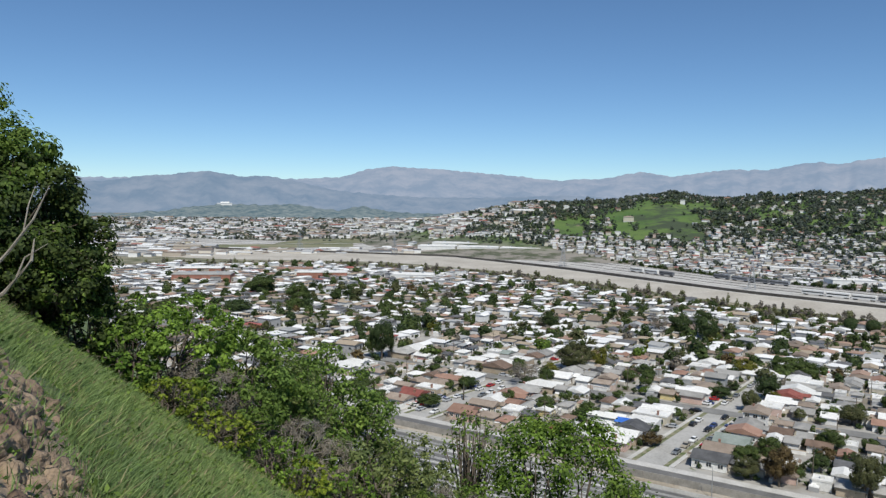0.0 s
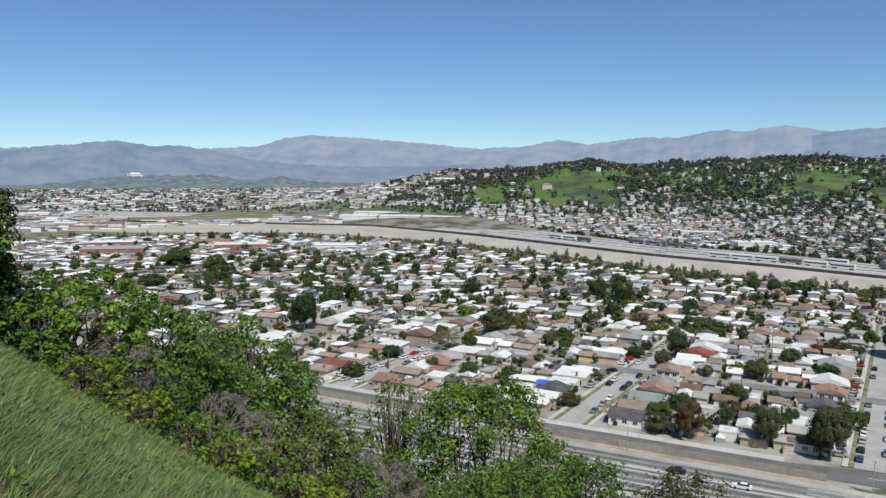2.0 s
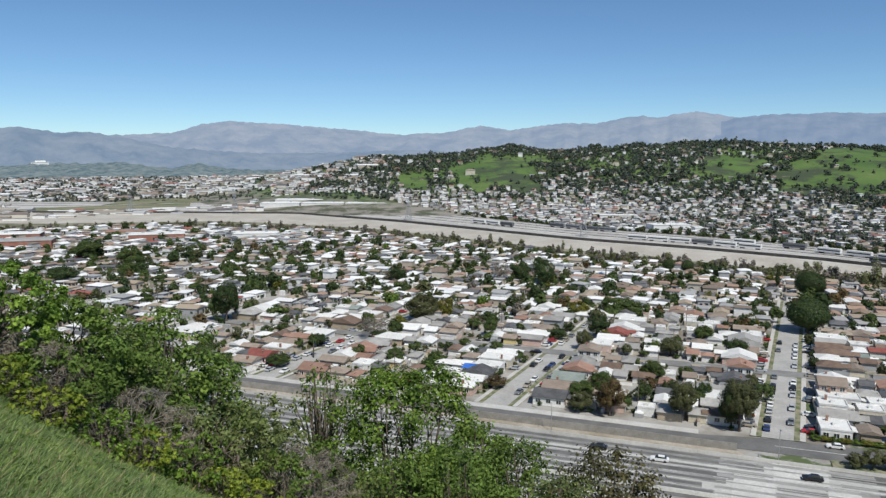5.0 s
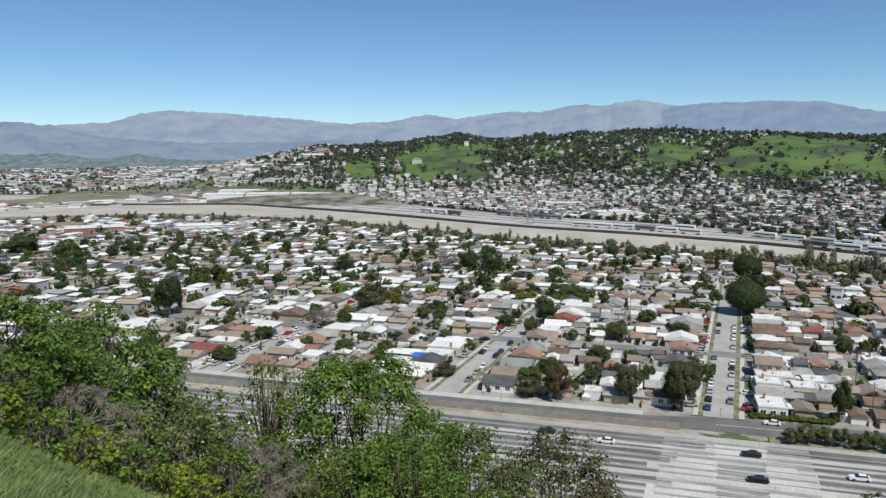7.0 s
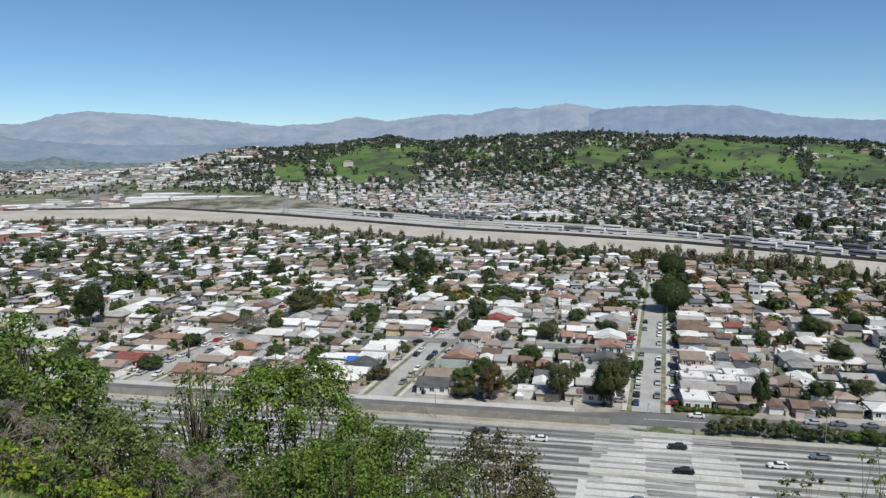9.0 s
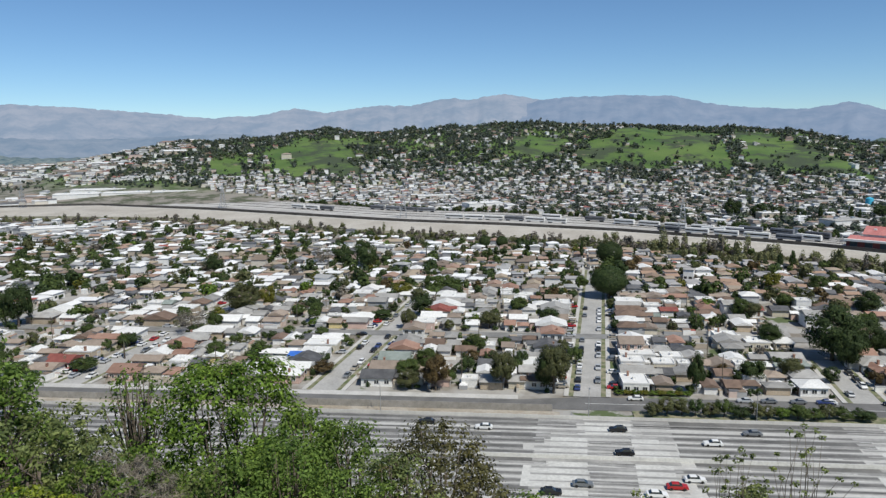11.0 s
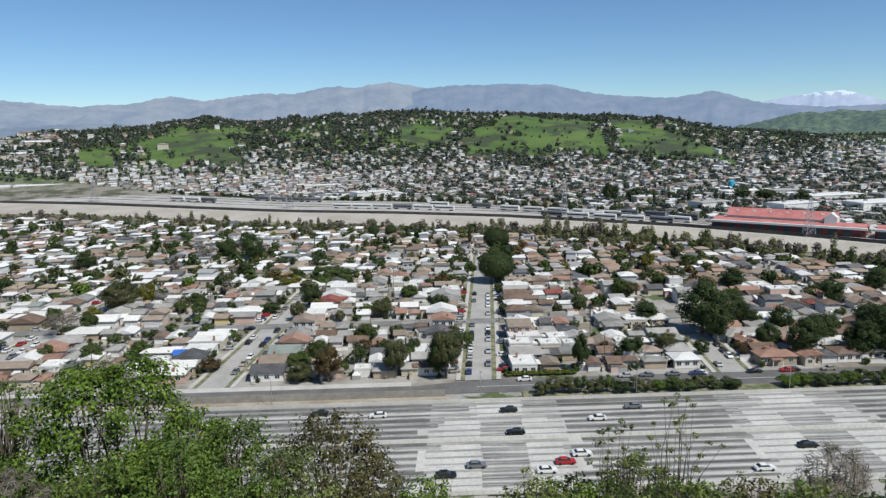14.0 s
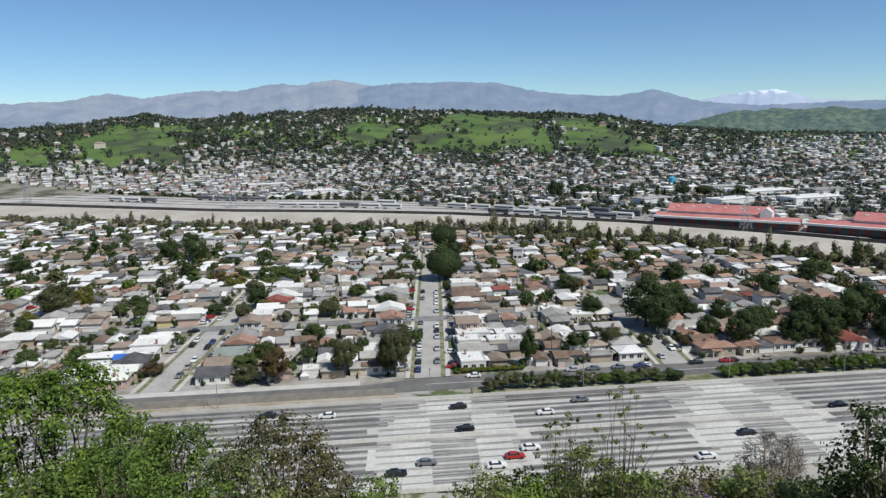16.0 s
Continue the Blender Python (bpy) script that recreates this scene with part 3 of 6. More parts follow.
for a, b, c, d in JOINTS:
    for lo, hi, v0, v1 in ((a, b, 149, 190), (c, d, 149.5, 181), (b - 0.5, c + 0.5, 190, 200), (a - 6, a - 0.1, 159, 170), (c, d - 2, 183.5, 189.5)):
        q = [(lo + skew(v0), v0), (lo + skew(v1), v1)]
        strip("deck_slab", q, [(u + hi - lo, v) for u, v in q], 0.325, 0.325, DECK, "pale new concrete slab beside the underpass", "road slab", 0.02)
STAIN = surface("traffic_stain", (0.24, 0.235, 0.223), (0.37, 0.36, 0.34), 0.12, fine=1.0)
lanes = [(199.0, 2.4), (195.8, 1.5), (191.8, 1.2), (188.4, 2.0), (184.7, 1.3), (181.0, 1.6), (177.6, 1.2), (173.4, 2.6), (169.2, 1.4), (165.6, 1.7), (162.0, 1.2), (158.4, 1.8), (154.9, 1.3), (151.4, 1.0)]
rng = np.random.default_rng(11)
for v, wide in lanes:
    cuts = [-420.0]
    for a, b, c, d in JOINTS:
        k = skew(v)
        if v > 187:  # one joint only in the outer lanes
            cuts += [b + k - rng.uniform(0, 6), c + k + rng.uniform(-2, 4)]
        else:
            cuts += [a + k - rng.uniform(0, 7), b + k + 0.5 - rng.uniform(0, 3), c + k - 0.5 + rng.uniform(0, 3), d + k + rng.uniform(-2, 6)]
    cuts.append(330.0)
    for i in range(0, len(cuts) - 1, 2):
        u = cuts[i]
        while u < cuts[i + 1] - 1:  # worn in lengths of uneven width
            e = min(cuts[i + 1], u + rng.uniform(90, 200))
            w0, w1 = wide * rng.uniform(0.6, 1.25), wide * rng.uniform(0.6, 1.25)
            strip("lane_track", [(u, v - w0 / 2), (e, v - w1 / 2)], [(u, v + w0 / 2), (e, v + w1 / 2)], 0.32, 0.32, TRACK, "oil-darkened wheel track along a lane", "lane track", 0.01)
            strip("lane_stain", [(u, v - w0), (e, v - w1 * 1.1)], [(u, v + w0), (e, v + w1 * 0.9)], 0.312, 0.312, STAIN, "grey traffic stain along a lane", "lane stain", 0.005)
            u = e + (0.0 if rng.random() < 0.7 else rng.uniform(1, 4))


FAINT = surface("faint_traffic_stain", (0.29, 0.284, 0.268), (0.41, 0.40, 0.378), 0.1, fine=0.9)
for v, wide in lanes:  # faint across the slabs
    for a, b, c, d in JOINTS:
        w0, w1, k = wide * rng.uniform(0.5, 1.0), wide * rng.uniform(0.5, 1.0), skew(v)
        strip("lane_stain", [(a + k - 4, v - w0 / 2), (d + k + 2, v - w1 / 2)], [(a + k - 4, v + w0 / 2), (d + k + 2, v + w1 / 2)], 0.329, 0.329, FAINT, "faint grey traffic stain along a lane", "lane stain", 0.003)
# worn lane dashes
dashes = Shape()
for v in (194.0, 190.0, 186.6, 182.9, 179.3, 171.2, 167.4, 163.8, 160.2, 156.7):
    for u in range(-260, 300, 12):
        q = [uv(u + a, v + b) for a, b in ((0, -0.11), (3.4, -0.11), (3.4, 0.11), (0, 0.11))]
        dashes.add([(x, y, 0.333) for x, y in q], [(0, 1, 2, 3)])
tagged(new("lane_dashes", dashes.mesh("lane_dashes", PAINT)), "worn white lane dashes on the freeway", "road marking", kind="stuff")


def barrier(name, u0, u1, v, high, wide, mat, label, category):
    s = Shape()
    for u in range(u0, u1, 10):
        for du in (0.03,):
            (x0, y0), (x1, y1) = uv(u + du, v), uv(u + 10 - du, v)
            nx, ny = DV[0] * wide / 2, DV[1] * wide / 2
            tx, ty = nx * 0.45, ny * 0.45
            s.add([(x0 - nx, y0 - ny, 0.2), (x1 - nx, y1 - ny, 0.2), (x1 + nx, y1 + ny, 0.2), (x0 + nx, y0 + ny, 0.2), (x0 - tx, y0 - ty, high), (x1 - tx, y1 - ty, high), (x1 + tx, y1 + ty, high), (x0 + tx, y0 + ty, high)],
                  [(4, 5, 6, 7), (0, 1, 5, 4), (1, 2, 6, 5), (2, 3, 7, 6), (3, 0, 4, 7)])
    return tagged(new(name, s.mesh(name, mat)), label, category, kind="structure")


barrier("median_barrier", -900, 520, 174.6, 1.25, 0.7, DECK, "concrete median barrier down the freeway", "barrier")
barrier("near_parapet", -900, 520, 147.6, 1.2, 0.5, DECK, "pale concrete parapet along the freeway", "parapet")
barrier("far_parapet", -900, 520, 201.0, 1.1, 0.5, CONCRETE, "low concrete wall beside the freeway", "parapet")
barrier("sound_wall", -900, 10, 206.2, 2.3, 0.5, WALL_TAN, "low tan block wall beside the freeway", "wall")
strip("verge", [(-900, 201.4), (12, 201.4)], [(-900, 206), (12, 206)], 0.25, 0.25, SOIL, "dry dirt verge beside the freeway", "verge")
strip("planting_strip", [(33, 201.4), (520, 201.4)], [(33, 208), (520, 208)], 0.25, 0.3, LAWN, "planted strip between freeway and street", "verge")
# no opening here: a black sheet stands for the shade inside the underpass
strip("underpass_wall", [(16, 146.9), (30, 146.9)], [(16, 147.3), (30, 147.3)], 0.0, 0.0, TYRE, "dark mouth of an underpass", "underpass", 4.0)

# ---------------------------------------------------------------- streets
STREETS = (-490, -405, -320, -235, -148, -62, 21, 103, 190, 275)
CROSS = (288, 372, 456, 540)


def street_u(u0, v):
    return u0 + 0.11 * (v - 218)


def river_v(u):
    return float(lerp_table(RIVER_NEAR, u))


strip("frontage_pavement", [(u, 215.6) for u in FU if u < 15], [(u, 219.1) for u in FU if u < 15], 0.24, 0.24, PAVING, "pale concrete pavement along the road", "pavement")
strip("frontage_road", [(u, 208.3) for u in FU], [(u, (215.5 if u < 5 else 219) + 0.012 * max(u - 20, 0)) for u in FU], 0.14, 0.14, ASPHALT, "dark asphalt road along the freeway", "road")
strip("frontage_line", [(20, 213.4), (520, 213.4)], [(20, 213.65), (520, 213.65)], 0.16, 0.16, PAINT, "worn centre line of the road", "road marking", 0.01)
for u0 in STREETS:
    v1 = 262 if u0 == 103 else 436 if u0 == 21 else 352 if u0 > -200 else 330
    if u0 > 150:
        continue
    for a, b, z, mat, name, label in ((-4.2, 4.2, 0.20, STREET, "street", "sun-bleached residential street"), (-5.7, -4.2, 0.26, LAWN, "parkway", "grass parkway between kerb and pavement"), (4.2, 5.7, 0.26, LAWN, "parkway", "grass parkway between kerb and pavement"),
                                      (-7.2, -5.7, 0.30, PAVING, "pavement", "pale concrete pavement with a kerb"), (5.7, 7.2, 0.30, PAVING, "pavement", "pale concrete pavement with a kerb")):
        v0 = 219.2
        strip(name, [(street_u(u0, v0) + a, v0), (street_u(u0, v1) + a, v1)], [(street_u(u0, v0) + b, v0), (street_u(u0, v1) + b, v1)], z, z, mat, label, name)
for v in CROSS[:1]:
    us = [u for u in range(-680, 330, 10) if river_v(u) > v + 20]
    strip("cross_street", [(u, v - 3.6) for u in us], [(u, v + 3.6) for u in us], 0.33, 0.33, surface("cross_asphalt", (0.20, 0.195, 0.185), (0.28, 0.275, 0.26), 0.1), "grey cross street between the blocks", "street")

# ---------------------------------------------------------------- houses
MESHES = {}


def cached(key, make):
    if key not in MESHES:
        MESHES[key] = make()
    return MESHES[key]


def wall_mesh(w, d, h, mat, wing=0):
    """The walls; wing: -1 or 1 puts a front wing on that side."""
    def make():
        s = Shape().box(-w / 2, -d / 2, 0, w / 2, d / 2, h).box(-w / 2 - 0.06, -d / 2 - 0.06, 0, w / 2 + 0.06, d / 2 + 0.06, 0.35)
        if wing:
            x0, x1 = sorted((wing * 0.04 * w, wing * 0.46 * w))
            s.box(x0, -d / 2 - 2.6, 0, x1, -d / 2 + 0.5, min(h, 3.0))
            rise = (x1 - x0) * 0.22
            s.add([(x0, -d / 2 - 2.6, min(h, 3.0)), (x1, -d / 2 - 2.6, min(h, 3.0)), ((x0 + x1) / 2, -d / 2 - 2.6, min(h, 3.0) + rise)], [(0, 1, 2)])
        return s.mesh("wall", WALLS[mat])
    return cached(("wall", w, d, h, mat, wing), make)


def roof_mesh(w, d, kind, mat, wing=0, drop=0.0):
    """Gable along x or y, hip, or flat with a parapet; eaves 0.5 m, 0.18 m thick."""
    def make():
        s, e, t = Shape(), 0.55, 0.18
        x, y = w / 2 + e, d / 2 + e
        if kind == "flat":
            x, y = w / 2 + 0.12, d / 2 + 0.12
            s.box(-x, -y, 0, x, y, 0.22)
            for a in ((-x, -y, x, -y + 0.25), (-x, y - 0.25, x, y), (-x, -y + 0.25, -x + 0.25, y - 0.25), (x - 0.25, -y + 0.25, x, y - 0.25)):
                s.box(a[0], a[1], 0.22, a[2], a[3], 0.5)
            s.box(-0.8, -0.6, 0.22, 0.5, 0.6, 1.0)
        elif kind == "hip":
            r = min(x, y)
            rise = r * 0.31
            ax, ay = max(x - r, 0.25), max(y - r, 0.25)
            s.add([(-x, -y, -t), (x, -y, -t), (x, y, -t), (-x, y, -t), (-x, -y, 0), (x, -y, 0), (x, y, 0), (-x, y, 0), (-ax, -ay, rise), (ax, -ay, rise), (ax, ay, rise), (-ax, ay, rise)],
                  [(3, 2, 1, 0), (0, 1, 5, 4), (1, 2, 6, 5), (2, 3, 7, 6), (3, 0, 4, 7), (4, 5, 9, 8), (5, 6, 10, 9), (6, 7, 11, 10), (7, 4, 8, 11), (8, 9, 10, 11)])
        else:
            turned = kind == "gable_y"
            if turned:
                x, y = y, x
            rise = y * 0.31
            pts = [(-x, -y, -t), (x, -y, -t), (x, y, -t), (-x, y, -t), (-x, -y, 0), (x, -y, 0), (x, y, 0), (-x, y, 0), (-x, 0, rise), (x, 0, rise)]
            if turned:
                pts = [(b, -a, c) for a, b, c in pts]
            s.add(pts, [(3, 2, 1, 0), (0, 1, 5, 4), (2, 3, 7, 6), (4, 5, 9, 8), (6, 7, 8, 9), (1, 2, 6, 9, 5), (3, 0, 4, 8, 7)])
        if wing:  # the wing's own small gable, running back into the main roof
            x0, x1 = sorted((wing * 0.04 * w, wing * 0.46 * w))
            x0, x1, xm, ya, yb = x0 - 0.4, x1 + 0.4, (x0 + x1) / 2, -d / 2 - 3.1, -d / 2 + 2.2
            rise = (x1 - x0) * 0.24
            s.add([(x0, ya, -drop), (xm, ya, rise - drop), (x1, ya, -drop), (x0, yb, -drop), (xm, yb, rise - drop), (x1, yb, -drop), (x0, ya, -t - drop), (xm, ya, rise - t - drop), (x1, ya, -t - drop)],
                  [(0, 3, 4, 1)[::-1], (1, 4, 5, 2)[::-1], (0, 1, 7, 6), (1, 2, 8, 7)])
        return s.mesh("roof", ROOFS[mat])
    return cached(("roof", w, d, kind, mat, wing, drop), make)


def window_frame():
    s = Shape()
    for a in ((-0.8, -0.7, 0.8, -0.6), (-0.8, 0.6, 0.8, 0.7), (-0.8, -0.6, -0.7, 0.6), (0.7, -0.6, 0.8, 0.6), (-0.04, -0.6, 0.04, 0.6)):
        s.box(a[0], -0.06, a[1], a[2], 0.05, a[3])
    return s.mesh("window_frame", WHITE_TRIM)


W_FRAME = window_frame()
W_PANE = Shape().box(-0.7, -0.02, -0.6, 0.7, 0.03, 0.6).mesh("pane", GLASS)
DOOR = Shape().box(-0.5, -0.07, 0, 0.5, 0.02, 2.05).box(-0.58, -0.05, 2.05, 0.58, 0.02, 2.15).mesh("door", surface("door_paint", (0.10, 0.06, 0.04), (0.20, 0.12, 0.08), 1.0, vary=0.5))
GARAGE = Shape().box(-1.3, -0.06, 0, 1.3, 0.02, 2.1).box(-1.3, -0.08, 0.68, 1.3, 0.02, 0.72).box(-1.3, -0.08, 1.38, 1.3, 0.02, 1.42).mesh("garage_door", surface("garage_paint", (0.6, 0.58, 0.54), (0.7, 0.68, 0.64), 1.0, vary=0.3))
CHIMNEY = Shape().box(-0.4, -0.3, 0, 0.4, 0.3, 1.9).box(-0.48, -0.38, 1.9, 0.48, 0.38, 2.05).mesh("chimney", surface("chimney_brick", (0.28, 0.15, 0.11), (0.36, 0.21, 0.15), 2.0))
WALL_WORDS = ("white stucco", "cream stucco", "tan stucco", "grey", "pink stucco", "yellow stucco")
ROOF_WORDS = ("white-coated roof", "light grey roof", "tan shingle roof", "brown shingle roof", "dark grey shingle roof", "red tiled roof", "clay-coloured roof", "grey-green roof", "bright orange roof", "roof under a blue tarpaulin")


def porch_mesh(w, mat):
    return cached(("porch", w, mat), lambda: Shape().add([(-w / 2, -2.2, 2.35), (w / 2, -2.2, 2.35), (w / 2, 0.2, 2.75), (-w / 2, 0.2, 2.75), (-w / 2, -2.2, 2.2), (w / 2, -2.2, 2.2), (w / 2, 0.2, 2.6), (-w / 2, 0.2, 2.6)],
                  [(0, 1, 2, 3), (7, 6, 5, 4), (0, 4, 5, 1), (1, 5, 6, 2), (3, 7, 4, 0)]).mesh("porch_roof", ROOFS[mat]))


POST = Shape().box(-0.09, -0.09, 0, 0.09, 0.09, 2.25).mesh("porch_post", WHITE_TRIM)


def house(x, y, turn, w, d, h, roof, wall_mat, roof_mat, rich, rng, name="house"):
    label = f"{'two-storey ' if h > 4 else 'low '}{WALL_WORDS[wall_mat]} house with a {ROOF_WORDS[roof_mat]}" if name == "house" else f"small {WALL_WORDS[wall_mat]} backyard building with a {ROOF_WORDS[roof_mat]}"
    t = thing(name, at(x, y, 0.1, turn), label, "house" if name == "house" else "outbuilding", "houses of the valley" if name == "house" else "backyard buildings")
    wing = int(rng.choice([-1, 0, 1])) if name == "house" and roof != "flat" else 0
    part("wall", wall_mesh(w, d, h, wall_mat, wing), t)
    part("roof", roof_mesh(w, d, roof, roof_mat, wing, max(0.0, h - 3.0)), t).location = (0, 0, h)
    if roof.startswith("gable"):
        def gable(sign):
            a, b = (w, d) if roof == "gable_x" else (d, w)
            rise = (b / 2 + 0.55) * 0.31 - 0.17
            p = [(sign * a / 2, -b / 2, 0), (sign * a / 2, b / 2, 0), (sign * a / 2, 0, rise)]
            p = p if roof == "gable_x" else [(q, -o, c) for o, q, c in p]
            return Shape().add(p, [(0, 1, 2)]).mesh("gable", WALLS[wall_mat])
        for sign in (-1, 1):
            part("gable", cached(("gable", w, d, roof, wall_mat, sign), lambda: gable(sign)), t).location = (0, 0, h)
    spots = []
    n = 2 if w < 9 else 3
    for i in range(n):
        px = (i + 0.5) / n * w - w / 2
        spots.append((px, -d / 2 - (2.63 if wing and wing * px > 0.04 * w else 0.03), 1.6, 0))
    if rich:
        for i in range(3):
            spots.append((w / 2 + 0.03, (i + 0.5) / 3 * d - d / 2, 1.6, 90))
            spots.append((-w / 2 - 0.03, (i + 0.5) / 3 * d - d / 2, 1.6, -90))
        if h > 4:
            spots += [(sx, sy, 4.2, a) for sx, sy, _, a in spots]
    door = int(rng.integers(0, n)) if name == "house" else -1
    for i, (sx, sy, sz, a) in enumerate(spots):
        if i == door:
            part("door", DOOR, t).matrix_basis = pose(sx, sy, 0, 0, 0, a)
        elif name != "house" and i == 0:
            part("garage_door", GARAGE, t).matrix_basis = pose(sx, sy, 0, 0, 0, a)
        else:
            win = part("window", W_FRAME, t)
            win.matrix_basis = pose(sx, sy, sz, 0, 0, a)
            if rich:
                part("pane", W_PANE, win)
    if rich and name == "house":
        if rng.random() < 0.5:
            part("chimney", CHIMNEY, t).location = (w * 0.3, d * 0.2, h - 0.3)
        if h < 4 and not wing:
            part("porch_roof", porch_mesh(w * 0.5, roof_mat), t).location = (0, -d / 2, 0)
            for px in (-w * 0.22, w * 0.22):
                part("porch_post", POST, t).location = (px, -d / 2 - 2.0, 0)
    return t


# houses that stand out: along, across, roof, wall, walls' height
MARKED = [(-162, 238, 5, 0, 3.0), (-19, 342, 8, 2, 3.0), (7, 276, 6, 0, 5.7), (-74, 243, 4, 0, 3.0), (62, 300, 5, 1, 3.0), (80, 296, 5, 1, 3.0), (-146, 265, 0, 0, 4.4), (-48, 225, 4, 0, 3.0), (40, 232, 0, 0, 3.0), (42, 245, 0, 0, 3.0),
          (44, 258, 0, 0, 3.0), (-78, 228, 0, 4, 3.0), (-80, 262, 3, 1, 3.0), (-30, 250, 0, 0, 3.4), (-28, 240, 2, 0, 3.0), (-40, 236, 2, 0, 3.0), (0, 245, 1, 0, 3.0), (2, 258, 6, 0, 3.2), (1, 232, 6, 1, 3.0), (-172, 252, 3, 0, 3.0), (-128, 240, 2, 1, 3.0),
          (62, 232, 0, 0, 3.0), (64, 246, 0, 0, 3.0), (78, 262, 6, 1, 3.0), (92, 250, 7, 0, 3.4), (125, 238, 1, 0, 3.2), (121, 226, 6, 2, 3.0), (8, 330, 5, 2, 3.0), (-8, 320, 0, 0, 3.0), (-60, 380, 0, 0, 3.2)]
ROOF_ODDS = [0.42, 0.20, 0.14, 0.08, 0.07, 0.01, 0.06, 0.02]
EAST_ODDS = [0.22, 0.19, 0.20, 0.18, 0.08, 0.03, 0.08, 0.02]  # browner roofs at the eastern end
WALL_ODDS = [0.52, 0.18, 0.10, 0.11, 0.06, 0.03]
rng = np.random.default_rng(21)
HOUSES = []  # along, across, half length, kept clear of trees
FAR_HOUSES, FAR_EAST = [], []


def lot(u, v, turn, w, d, h, name):
    x, y = uv(u, v)
    r = math.hypot(x, y)
    roof = int(rng.choice(8, p=EAST_ODDS if u > 28 and v > 262 or u > 110 else ROOF_ODDS))
    wall = int(rng.choice(6, p=WALL_ODDS))
    for mu, mv, mr, mw, mh in MARKED:
        if name == "house" and math.hypot(mu - u, mv - v) < 6.0:
            roof, wall, h = mr, mw, mh
    kind = "flat" if roof == 0 and rng.random() < 0.45 else str(rng.choice(["gable_x", "gable_y", "hip"]))
    az = math.degrees(math.atan2(x, y))
    if not -29 < az < 72:
        return
    HOUSES.append((u, v, max(w, d) / 2))
    if r < 372:
        house(x, y, YAW_U + turn, w, d, h, kind, wall, roof, r < 300 and h > 2.7, rng, name)
    else:
        (FAR_EAST if u > 28 else FAR_HOUSES).append((x, y, 0.1, w * rng.uniform(0.8, 1.1), d * rng.uniform(0.75, 1.1), h * rng.uniform(0.85, 1.2), radians(YAW_U + turn + rng.normal(0, 7))))


for u0 in STREETS:
    for side in (-1, 1):
        v = 228.0
        while v < (262 if u0 == 103 else 350 if u0 < 150 else 0):
            w = float(rng.choice([6.5, 7.5, 8.5, 9.5]))
            if any(abs(v - c) < 4 + w / 2 for c in CROSS[:1]):
                v += 2
                continue
            d = float(rng.choice([8.0, 10.0, 12.0]))
            h = 5.4 if rng.random() < 0.07 else 3.0
            uc = street_u(u0, v)
            if v < river_v(uc) - 16:
                lot(uc + side * (10.4 + d / 2), v, 90 * side + 6 * 0, w, d, h, "house")
                off = 10.4 + d + rng.uniform(1.5, 3.5)
                while off < 37:  # sheds and back houses up to the lot's end
                    d2 = float(rng.choice([4.0, 5.0, 7.0]))
                    if off + d2 < 42 and rng.random() < 0.88:
                        lot(uc + side * (off + d2 / 2), v + rng.uniform(-1, 1), 90 * side, float(rng.choice([4.5, 6.0, 7.0])), d2, 2.6, "outbuilding")
                    off += d2 + rng.uniform(1.0, 3.0)
            v += w + rng.uniform(1.0, 2.4)


# the tighter blocks farther in
for i in range(-72, 48):
    for j in range(0, 41):
        v = (354 if i * 10.2 < 62 else 268) + j * 8.8 + rng.uniform(-1.1, 1.1)
        u = i * 10.2 + 0.11 * (v - 218) + rng.uniform(-1.5, 1.5)
        if v > river_v(u) - 10 or rng.random() < 0.13 or (u > 60 and v < 268) or i % 7 == 3 and rng.random() < 0.7 or (v < 436 and abs(u - street_u(21, v)) < 11.5) or math.hypot(u - 44, v - 362) < 14 or math.hypot(u - 55, v - 452) < 13:
            continue
        lot(u, v, 90 * int(rng.integers(0, 4)), float(rng.choice([6.0, 7.0, 8.0])), float(rng.choice([6.5, 7.5, 8.5])), 5.2 if rng.random() < 0.06 else 2.9, "house")
for i in range(4, 26):  # the eastern end by the freeway
    for j in range(0, 4):
        v = 230 + j * 11 + rng.uniform(-1, 1)
        u = 120 + (i - 4) * 12.5 + rng.uniform(-1.5, 1.5)
        if v > river_v(u) - 10 or v > 266:
            continue
        lot(u, v, 90 * int(rng.integers(0, 4)), float(rng.choice([7.5, 8.5, 9.5])), float(rng.choice([8.0, 9.0, 10.0])), 3.0, "house")


